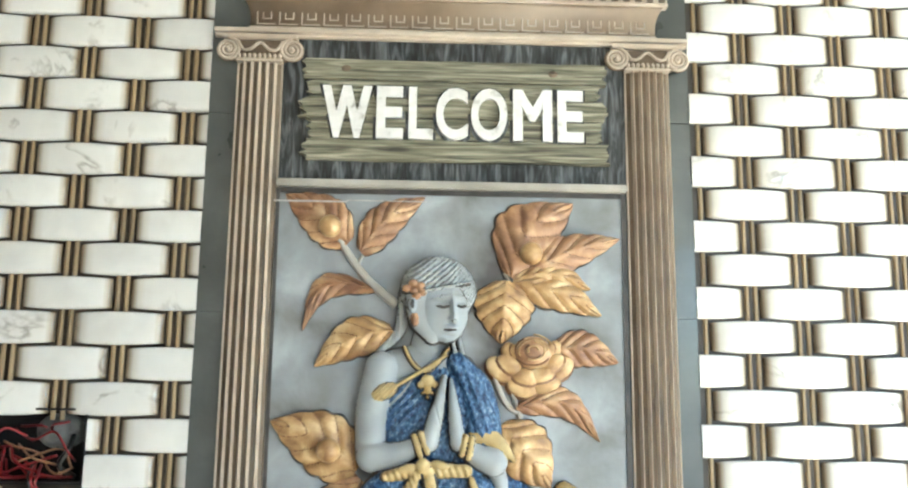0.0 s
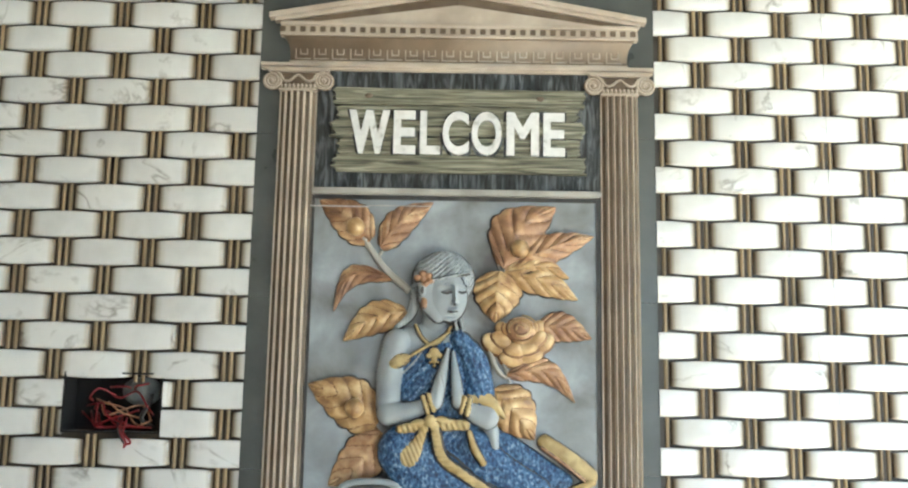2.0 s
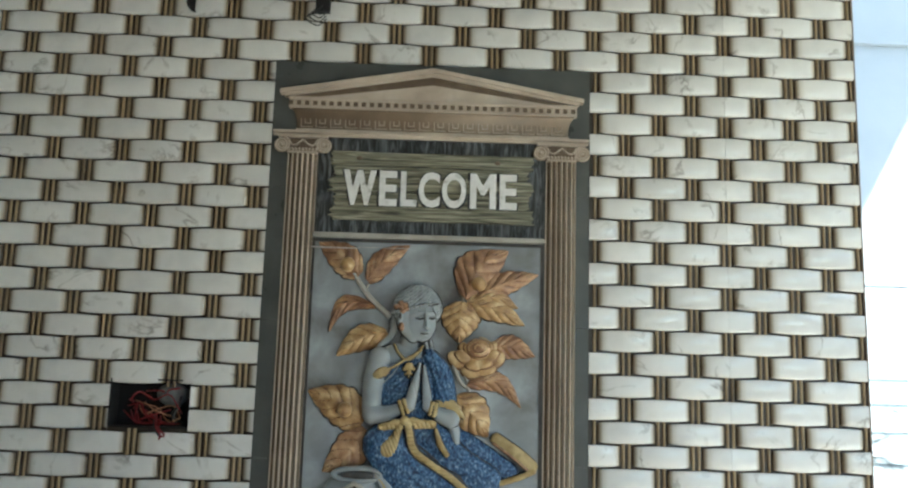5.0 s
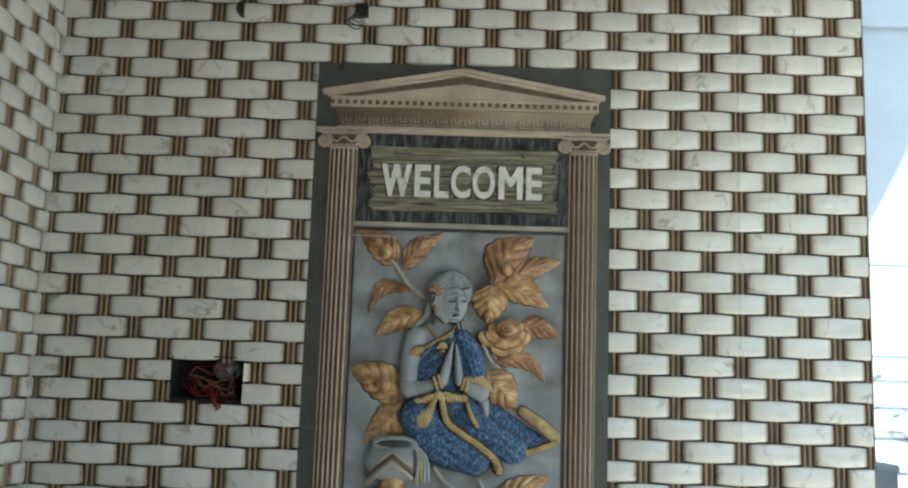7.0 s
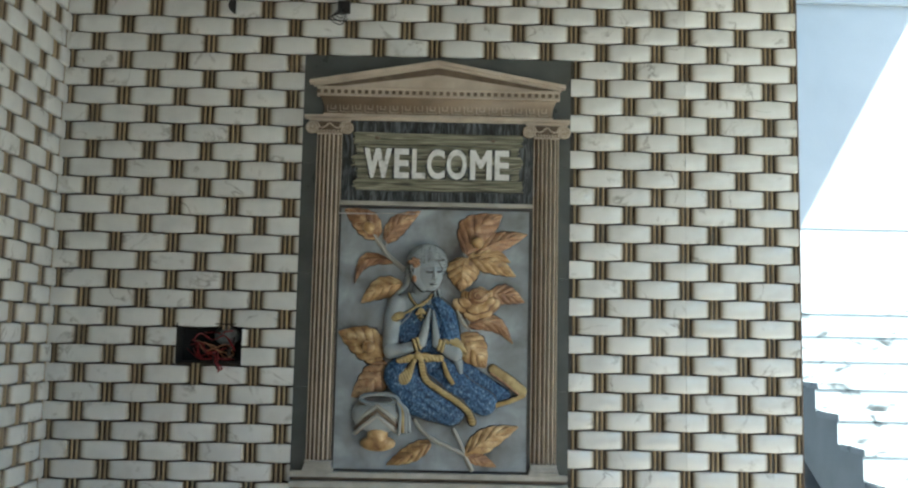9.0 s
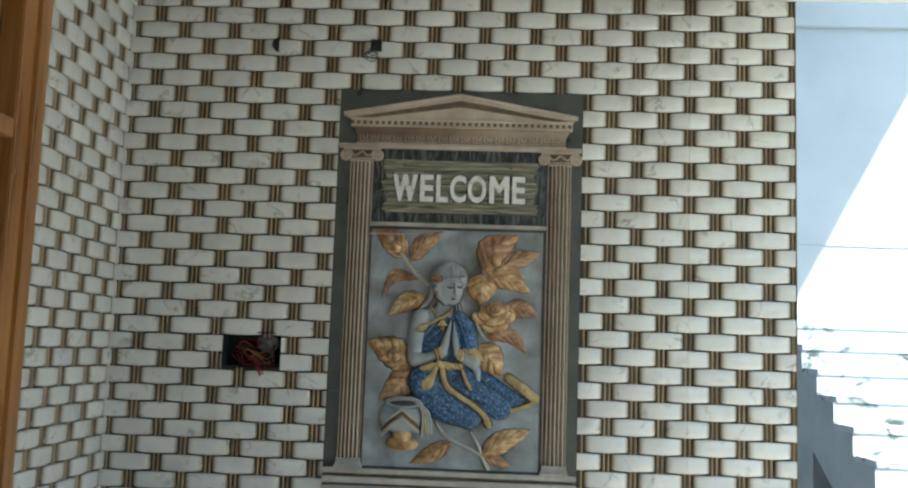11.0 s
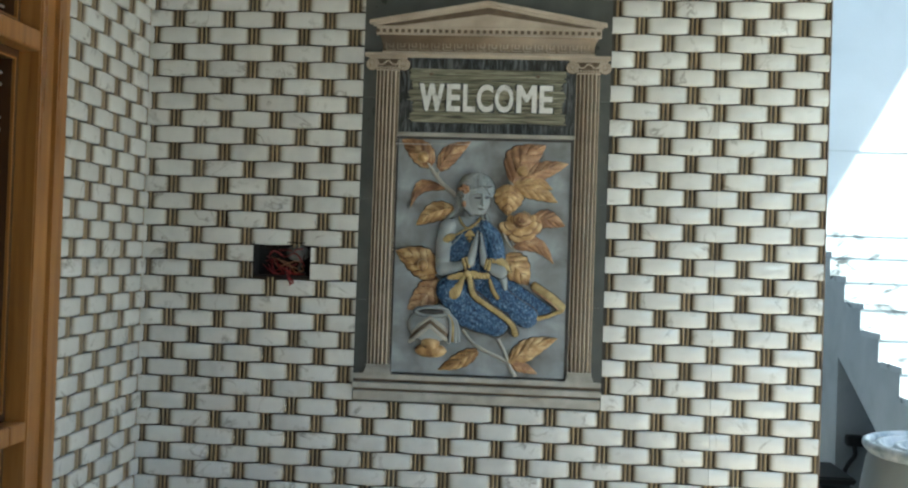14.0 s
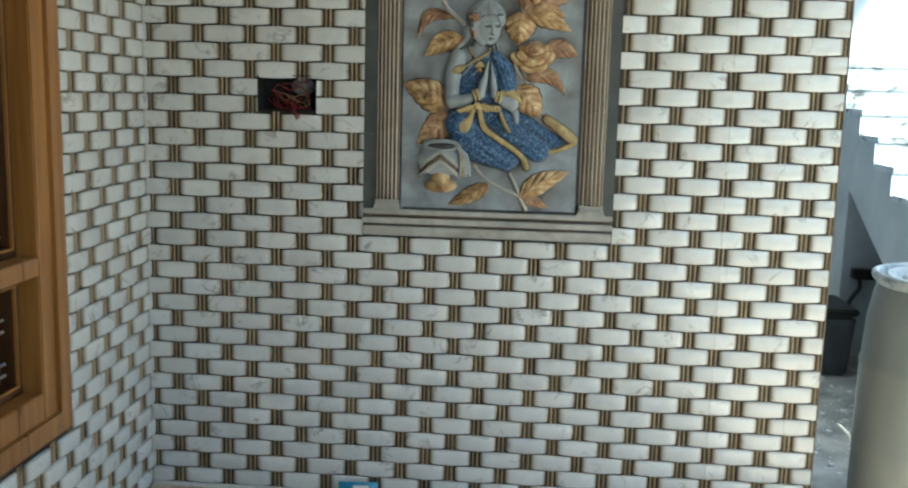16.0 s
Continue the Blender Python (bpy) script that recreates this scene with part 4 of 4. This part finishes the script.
def carved_mesh():
    """The forms as one skin, closed by a skirt down to the panel."""
    solid = KIND >= 0
    square = solid[:-1, :-1] | solid[1:, :-1] | solid[:-1, 1:] | solid[1:, 1:]
    used = np.zeros_like(solid)
    for a in (slice(0, -1), slice(1, None)):
        for b in (slice(0, -1), slice(1, None)):
            used[a, b] |= square
    number = np.cumsum(used.ravel()).reshape(used.shape) - 1
    pts = np.stack([GX[used], YP - HIGH[used] + 0.0005, GZ[used]], axis=1)
    i, k = np.nonzero(square)
    quads = np.stack([number[i, k], number[i + 1, k], number[i + 1, k + 1], number[i, k + 1]], axis=1)
    kinds = np.maximum.reduce([KIND[i, k], KIND[i + 1, k], KIND[i + 1, k + 1], KIND[i, k + 1]])
    # lock grooves are coloured dark as shade
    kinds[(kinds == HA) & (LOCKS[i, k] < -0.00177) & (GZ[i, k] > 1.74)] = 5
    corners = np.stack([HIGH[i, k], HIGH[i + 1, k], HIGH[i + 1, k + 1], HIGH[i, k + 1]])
    kinds[corners.max(axis=0) - corners.min(axis=0) > np.where(kinds == BL, 0.0036, 0.0048)] = 5      # shade painted on the steep cuts
    me = bpy.data.meshes.new("kneeling_statue_relief")
    me.from_pydata(pts.tolist(), [], quads.tolist())
    for m in (STATUE, BLUE, SASH, COPPER, HAIR, RELIEF_SHADE):
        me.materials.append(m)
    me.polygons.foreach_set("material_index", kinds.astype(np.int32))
    me.shade_smooth()
    return me


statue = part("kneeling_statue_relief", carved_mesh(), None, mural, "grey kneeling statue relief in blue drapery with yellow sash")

# pot beside the statue
bm = bmesh.new()
ball(bm, -0.170, YP - 0.010, 1.282, 0.088, 0.030, 0.062, 0, 0, 28, 14)
pot = part("pot", bm, STATUE, mural, "grey stone pot draped with a cord")
# solid dark oval in place of a hollow, its shade put into the colour
bm = bmesh.new()
ball(bm, -0.166, YP - 0.030, 1.332, 0.058, 0.010, 0.013, 0, 0, 24, 8)
part("mouth", bm, RELIEF_SHADE, pot, "dark oval painted as the pot's shaded hollow")
bm = bmesh.new()
tube(bm, [(-0.166 + 0.063 * math.cos(t * math.pi / 16), YP - 0.034, 1.333 + 0.0165 * math.sin(t * math.pi / 16)) for t in range(33)], 0.0072, 1.2)
part("rim", bm, STATUE, pot)
bm = bmesh.new()
ball(bm, -0.170, YP - 0.010, 1.188, 0.060, 0.022, 0.026)
ball(bm, -0.172, YP - 0.010, 1.212, 0.036, 0.026, 0.034)
part("foot", bm, AMBER, pot, "amber-gold foot")
for d, mat in ((0.0, LEDGE), (0.017, BEIGE_DARK), (0.032, LEDGE)):
    bm = bmesh.new()
    tube(bm, [(-0.250 + d * 0.3, YP - 0.018, 1.216 + d), (-0.212, YP - 0.034, 1.250 + d), (-0.172, YP - 0.044, 1.280 + d), (-0.136, YP - 0.038, 1.252 + d), (-0.098, YP - 0.022, 1.220 + d)], 0.0072, 0.8)
    part("band", bm, mat, pot)
for k in range(4):
    bm = bmesh.new()
    tube(bm, curve_pts([(-0.124, YP - 0.034, 1.338), (-0.098 + k * 0.007, YP - 0.040, 1.300), (-0.100 + k * 0.011, YP - 0.034, 1.222 + 0.004 * (k % 2))]), [0.005] * 6 + [0.0062] * 6 + [0.0075], 1.0)
    part("tassel", bm, SASH if k == 1 else STATUE, pot, "hanging cord tassel")


# ---- things on the north wall ----
def wiring_box():
    top = tagged(new("wiring_box"), "open black wiring box with loose red wires in tiled wall", "electrical box")
    top.location = (0.019, 0, 0.006)
    X0, X1, Z0, Z1 = BX0 - 0.019, BX1 - 0.019, BZ0 - 0.006, BZ1 - 0.006
    bm = box(X0, X1, -0.010, 0.06, Z0, Z1)
    bm.faces.ensure_lookup_table()
    bmesh.ops.delete(bm, geom=[f for f in bm.faces if f.calc_center_median().y < -0.009], context="FACES")
    bmesh.ops.recalc_face_normals(bm, faces=bm.faces)
    bmesh.ops.solidify(bm, geom=bm.faces[:], thickness=0.004)
    part("case", bm, BOX_INSIDE, top)
    bm = bmesh.new()
    ball(bm, -0.690, 0.035, 1.528, 0.044, 0.02, 0.032)
    part("cement_dab", bm, GREY_PUTTY, top, "dab of dark grey cement")
    r = random.Random(3)
    for i in range(13):
        mat = (RED_WIRE, RED_WIRE, RED_WIRE, TAN_WIRE)[i % 4]
        x, z = X0 + r.uniform(0.02, 0.09), Z0 + r.uniform(0.04, 0.10)
        pts = [(x, 0.05, z)]
        for _ in range(4):
            pts.append((min(X1 - 0.03, pts[-1][0] + r.uniform(0.0, 0.055)), r.uniform(-0.012, 0.035), min(Z1 - 0.02, max(Z0 + 0.012, pts[-1][2] + r.uniform(-0.042, 0.018)))))
        bm = bmesh.new()
        tube(bm, curve_pts(pts), 0.0022, sides=6)
        part("wire", bm, mat, top)
    bm = bmesh.new()
    tube(bm, curve_pts([(-0.668, 0.05, 1.540), (-0.662, 0.0, 1.500), (-0.676, -0.004, 1.470), (-0.66, 0.03, 1.45)]), 0.005, sides=6)
    part("wire", bm, BLACK_WIRE, top)
    for k, (dx, mat) in enumerate(((0.0, RED_WIRE), (0.010, RED_WIRE), (-0.006, BLACK_WIRE))):
        bm = bmesh.new()
        tube(bm, curve_pts([(-0.725 + dx, 0.02, 1.470), (-0.715 + dx, -0.020, 1.452), (-0.712 + dx * 0.6, -0.024, 1.438), (-0.700 + dx, -0.022, 1.420), (-0.704, -0.021, 1.408 + k * 0.006)]), 0.0024, sides=6)
        part("wire", bm, mat, top)


def conduit_hole(x, z, r, half, wires, n=16):
    top = tagged(new("conduit_outlet"), "black conduit outlet in the tiled wall" + (" with curled wires" if wires else ", half covered"), "conduit outlet")
    bm = bmesh.new()
    span = math.pi if half else 2 * math.pi
    turn = 0.25 if n == 4 else 0.5
    ring = [(math.cos(turn * math.pi + span * k / n), math.sin(turn * math.pi + span * k / n)) for k in range(n + 1)]
    out_f = [bm.verts.new((x + r * c, -0.024, z + r * s)) for c, s in ring]
    out_b = [bm.verts.new((x + r * c, 0.0, z + r * s)) for c, s in ring]
    in_f = [bm.verts.new((x + 0.82 * r * c, -0.0235, z + 0.82 * r * s)) for c, s in ring]
    in_b = [bm.verts.new((x + 0.8 * r * c, -0.0215, z + 0.8 * r * s)) for c, s in ring]
    for k in range(n):
        for a, b in ((out_b, out_f), (out_f, in_f), (in_f, in_b)):
            bm.faces.new((a[k], a[k + 1], b[k + 1], b[k]))
    # flat black face, proud of the blocks, stands for the hole's dark inside
    bm.faces.new(in_b[:-1] if not half else in_b)
    part("socket", bm, DARK, top)
    top.location.y = -0.007
    for k in range(wires):
        bm = bmesh.new()
        a = 0.014 + 0.005 * k
        tube(bm, curve_pts([(x, -0.020, z), (x - 0.6 * a, -0.03, z - a), (x - 1.6 * a, -0.035, z - 1.6 * a), (x - 0.4 * a, -0.03, z - 2.3 * a), (x + 0.5 * a, -0.028, z - 1.5 * a)]), 0.0018, sides=6)
        part("wire", bm, BLACK_WIRE, top)


wiring_box()
conduit_hole(-0.678, 2.645, 0.026, True, 0)
conduit_hole(-0.314, 2.650, 0.029, False, 4, 4)


# ---- window in the west wall (built along x, turned with it) ----
def window():
    top = tagged(new("window_1"), "teak-framed window with iron grille and dark room behind", "window", kind="structure")
    top.matrix_world = WEST
    a, b, c, d = WY0, WY1, WZ0, WZ1
    w, s = 0.062, 0.080
    fr = part("window_frame", wall_with_hole(a, b, c, d, a + w, b - w, c + w, d - w, -0.022, 0.10), TEAK, top, "varnished teak outer frame")
    part("cement_strip", wall_with_hole(a - 0.008, b + 0.008, c - 0.008, d + 0.008, a + 0.002, b - 0.002, c + 0.002, d - 0.002, -0.008, 0.0), GROUT, top, "pale cement strip round the frame")
    for x in (a + w, b - w - s, (a + b) / 2 - 0.045):
        part("stile", box(x, x + (s if x != (a + b) / 2 - 0.045 else 0.09), -0.010, 0.06, c + w, d - w, 0.004), TEAK, top)
    cols = ((a + w + s, (a + b) / 2 - 0.045), ((a + b) / 2 + 0.045, b - w - s))
    rails = ((c + w, 0.622), (0.972, 1.026), (2.092, 2.150), (2.516, d - w))
    for x0, x1 in cols:
        for z0, z1 in rails:
            part("transom", box(x0, x1, -0.008, 0.055, z0, z1, 0.003), TEAK, top)
        for (_, z0), (z1, _) in zip(rails, rails[1:]):
            sash = part("inner_frame", wall_with_hole(x0, x1, z0, z1, x0 + 0.035, x1 - 0.035, z0 + 0.03, z1 - 0.03, 0.055, 0.10), TEAK_DARK, top, "dark inner frame")
            part("bead", wall_with_hole(x0 + 0.028, x1 - 0.028, z0 + 0.024, z1 - 0.024, x0 + 0.034, x1 - 0.034, z0 + 0.03, z1 - 0.03, 0.046, 0.055), TEAK, sash)
            z = z0 + 0.06
            k = 0
            while z < z1 - 0.04:
                bm = bmesh.new()
                tube(bm, [(x0 + 0.036, 0.086, z), (x1 - 0.036, 0.086, z)], 0.0050, sides=6)
                part("grille_bar", bm, IRON, top)
                z += 0.034 if k % 2 == 0 else 0.095
                k += 1
            for x in (x0 + 0.11, x1 - 0.11):
                bm = bmesh.new()
                tube(bm, [(x, 0.094, z0 + 0.03), (x, 0.094, z1 - 0.03)], 0.005, sides=6)
                part("grille_bar", bm, IRON, top)


window()
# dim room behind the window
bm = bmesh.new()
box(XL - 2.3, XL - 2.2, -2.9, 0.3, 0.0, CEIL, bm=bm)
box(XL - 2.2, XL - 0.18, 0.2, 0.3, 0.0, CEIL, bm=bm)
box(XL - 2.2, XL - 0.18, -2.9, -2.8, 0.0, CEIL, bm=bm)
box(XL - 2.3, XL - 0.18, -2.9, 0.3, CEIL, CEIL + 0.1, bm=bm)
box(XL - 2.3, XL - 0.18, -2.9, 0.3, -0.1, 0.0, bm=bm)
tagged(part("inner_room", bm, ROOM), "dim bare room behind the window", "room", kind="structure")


# ---- stair yard ----
STX, RISE, RUN, TOPY, FOOT = 2.05, 0.1455, 0.277, 2.82, 0.034
tagged(part("wall_back", box(0.4, 9.0, 2.84, 3.04, -0.1, 5.0), PALE_BLUE), "pale blue yard wall, half in sun and half in shade", "wall", kind="structure")
tagged(part("wall_back_band", box(0.4, 6.0, 2.80, 2.838, 3.78, 4.15), PALE_BLUE), "plastered band along the top of the yard wall", "trim", kind="structure")
tagged(part("wall_back_crack", box(0.5, 5.0, 2.834, 2.839, 2.300, 2.307), CONCRETE), "thin dark joint line across the yard wall", "trim", kind="structure")
# added behind the camera to darken the left of the tiled wall
tagged(part("unseen_wall_porch_end", box(XL, 1.238, -4.45, -4.30, 0.0, BEAM), ROOM), "unseen buff wall added to cut light from the south", "wall", kind="structure")
# added out of view, tall and grey to block the low eastern sky
tagged(part("unseen_wall_far_east", box(9.0, 9.15, -11.0, 3.0, -0.1, 5.2), CONCRETE), "unseen grey wall added to hold back eastern skylight", "wall", kind="structure")
# added out of view; its opening lets the tiles mirror a patch of sky
tagged(part("unseen_wall_south", wall_with_hole(-6.0, 9.0, -0.1, 5.5, 3.0, 5.3, 1.9, 3.7, -9.2, -9.0), WHITEWASH), "unseen plastered wall added south, opening set for tile glints", "wall", kind="structure")

# added behind the tiled wall to stop light entering the stair yard
tagged(part("unseen_wall_house_side", box(1.04, 1.19, 0.151, 2.839, -0.1, 6.19), CONCRETE), "unseen grey wall added to darken the stair yard", "wall", kind="structure")

stairs = tagged(new("staircase"), "whitewashed concrete staircase with bare grey side", "staircase")
N = 12
bm = bmesh.new()
prof = []
for i in range(N):
    y = TOPY - (N - 1 - i) * RUN
    prof += [(y, FOOT + i * RISE if i else 0.0), (y, FOOT + (i + 1) * RISE)]
prof.append((2.835, FOOT + N * RISE))
prof += [(2.835, 0.0), (2.37, 0.0), (2.37, 1.02), (0.44, 0.0)]
sides = [[bm.verts.new((x, y, z)) for y, z in prof] for x in (STX + 0.012, STX + 1.15)]
for s in sides:
    bm.faces.new(s)
for i in range(len(prof)):
    j = (i + 1) % len(prof)
    bm.faces.new((sides[0][i], sides[0][j], sides[1][j], sides[1][i]))
part("flight", bm, CONCRETE, stairs, "bare grey plastered side and soffit")
# made-up wall that blocks eastern light under the flight
bm = bmesh.new()
ends = [[bm.verts.new((x, y, z)) for y, z in ((0.50, -0.01), (2.365, -0.01), (2.365, 0.98))] for x in (STX + 0.98, STX + 1.12)]
bm.faces.new(ends[0]), bm.faces.new(ends[1])
for i in range(3):
    bm.faces.new((ends[0][i], ends[0][(i + 1) % 3], ends[1][(i + 1) % 3], ends[1][i]))
part("light_stop_wall", bm, CONCRETE, stairs, "added cement wall that keeps the space below dark")
for i in range(N):
    y = TOPY - (N - 1 - i) * RUN
    rg = random.Random(i)
    part("riser", box(STX + rg.uniform(-0.004, 0.006), STX + 1.152, y - 0.012, y - 0.001, FOOT + i * RISE + 0.003, FOOT + (i + 1) * RISE - 0.0264, 0.001), STAIRWASH, stairs, "chipped whitewashed riser")
    part("tread", box(STX + 0.004 + rg.uniform(-0.004, 0.006), STX + 1.155, y - 0.020, y + RUN - 0.014 if i < N - 1 else 2.834, FOOT + (i + 1) * RISE - 0.026, FOOT + (i + 1) * RISE + 0.010, 0.004), STAIRWASH, stairs, "whitewashed tread")


def drum(x, y):
    top = tagged(new("plastic_drum"), "large dusty blue-grey plastic drum on the yard floor", "drum")
    top.location = (x, y, -0.012)
    prof = [(0.0, 0.0), (0.27, 0.0), (0.287, 0.02), (0.29, 0.06), (0.29, 0.30), (0.294, 0.315), (0.29, 0.33), (0.289, 0.60), (0.293, 0.615), (0.287, 0.63), (0.278, 0.78), (0.262, 0.87), (0.252, 0.905)]
    part("body", lathe(prof, 56), DRUM_BLUE, top)
    part("rim", lathe([(0.252, 0.900), (0.270, 0.918), (0.276, 0.930), (0.273, 0.943), (0.262, 0.948), (0.252, 0.942), (0.248, 0.918)], 56), RIM, top, "scuffed pale rolled rim")
    part("lid", lathe([(0.248, 0.918), (0.236, 0.912), (0.228, 0.938), (0.214, 0.938), (0.206, 0.910), (0.176, 0.908), (0.168, 0.934), (0.150, 0.934), (0.142, 0.908), (0.0, 0.904)], 56), RIM, top, "ribbed pale lid")
    for a in (330,):
        bm = bmesh.new()
        box(-0.012, 0.012, -0.05, 0.05, 0.88, 0.93, bm=bm)
        bmesh.ops.bevel(bm, geom=bm.edges[:], offset=0.004, segments=2, affect="EDGES")
        h = part("grip", bm, RIM, top)
        h.rotation_euler.z = radians(a)
        h.location = (0.27 * math.cos(radians(a)), 0.27 * math.sin(radians(a)), 0)


drum(1.675, 0.02)


def storage_bin():
    top = tagged(new("storage_bin"), "dark grey plastic bin with lid against the yard wall", "bin")
    top.location = (1.775, 2.15, -0.012)
    bm = bmesh.new()
    lo = [bm.verts.new((sx * 0.24, sy * 0.17, 0)) for sx, sy in ((-1, -1), (1, -1), (1, 1), (-1, 1))]
    hi = [bm.verts.new((sx * 0.26, sy * 0.20, 0.36)) for sx, sy in ((-1, -1), (1, -1), (1, 1), (-1, 1))]
    bm.faces.new(lo), bm.faces.new(hi)
    for k in range(4):
        bm.faces.new((lo[k], lo[(k + 1) % 4], hi[(k + 1) % 4], hi[k]))
    bmesh.ops.bevel(bm, geom=bm.edges[:], offset=0.02, segments=3, affect="EDGES")
    part("body", bm, BIN, top)
    part("lid", box(-0.265, 0.265, -0.215, 0.215, 0.362, 0.40, 0.01), DARK, top, "black lid")


def switch_box():
    top = tagged(new("switch_box"), "black switch box with hanging pipe below the stairs", "switch box")
    part("case", box(2.112, 2.246, 2.31, 2.369, 0.495, 0.558, 0.006), DARK, top)
    bm = bmesh.new()
    tube(bm, curve_pts([(2.163, 2.345, 0.495), (2.163, 2.335, 0.44), (2.130, 2.335, 0.39), (2.105, 2.33, 0.335), (2.112, 2.335, 0.22), (2.125, 2.345, 0.0)]), 0.014)
    part("pipe", bm, DARK, top)


storage_bin()
switch_box()


# litter: a wrapper and a bit of card by the wall, rubble in the yard
def wrapper(x, y, turn):
    top = tagged(new("snack_wrapper"), "crumpled blue and white wrapper on the floor by the wall", "wrapper")
    top.location, top.rotation_euler = (x, y, 0.0345), (radians(78), 0, radians(turn))
    bm = bmesh.new()
    bmesh.ops.create_grid(bm, x_segments=14, y_segments=8, size=1, matrix=Matrix.Diagonal((0.075, 0.035, 1, 1)))
    for v in bm.verts:
        u = (1 - (v.co.x / 0.075) ** 4) * (1 - (v.co.y / 0.035) ** 2)
        v.co.z = 0.004 + 0.022 * max(u, 0) + 0.006 * abs(noise.noise(v.co * 60))
    part("pouch", bm, FOIL_BLUE, top, smooth=True)
    bm = bmesh.new()
    bmesh.ops.create_grid(bm, x_segments=6, y_segments=6, size=1, matrix=Matrix.Translation((0.012, 0, 0)) @ Matrix.Diagonal((0.03, 0.024, 1, 1)))
    for v in bm.verts:
        u = (1 - (v.co.x / 0.075) ** 4) * (1 - (v.co.y / 0.035) ** 2)
        v.co.z = 0.009 + 0.022 * max(u, 0) + 0.006 * abs(noise.noise(v.co * 60))
    part("print", bm, FOIL_WHITE, top, "white printed panel", smooth=True)


wrapper(-0.44, -0.046, 4)
tagged(part("card_scrap", box(-0.36, -0.22, -0.06, -0.03, 0.0, 0.012, 0.003), CARD), "torn strip of brown card on the floor", "card")
rg = random.Random(11)
bm = bmesh.new()
for _ in range(420):
    x, y, s = rg.uniform(1.25, 1.95), rg.uniform(0.15, 2.4), rg.uniform(0.002, 0.005) if rg.random() < 0.85 else rg.uniform(0.006, 0.014)
    if (x - 1.69) ** 2 + (y - 0.02) ** 2 > 0.31 ** 2 and not (1.5 < x and 1.95 < y):
        ball(bm, x, y, -0.012 + s * 0.3, s * rg.uniform(0.7, 2), s * rg.uniform(0.7, 2), s * 0.6, 0, 0, 6, 4)
tagged(part("rubble", bm, WHITEWASH), "scattered pale plaster crumbs on the yard floor", "rubble", kind="stuff")

# the many blocks of the weave, last
weave(north, XL, XR - 0.001, COL0, north_cuts, lambda x, z: -0.95 < x < XR and 1.25 < z < 2.75)
weave(west, -6.8, 0.0, -0.004, west_cuts, lambda x, z: x > -0.75 and 0.1 < z < CEIL)
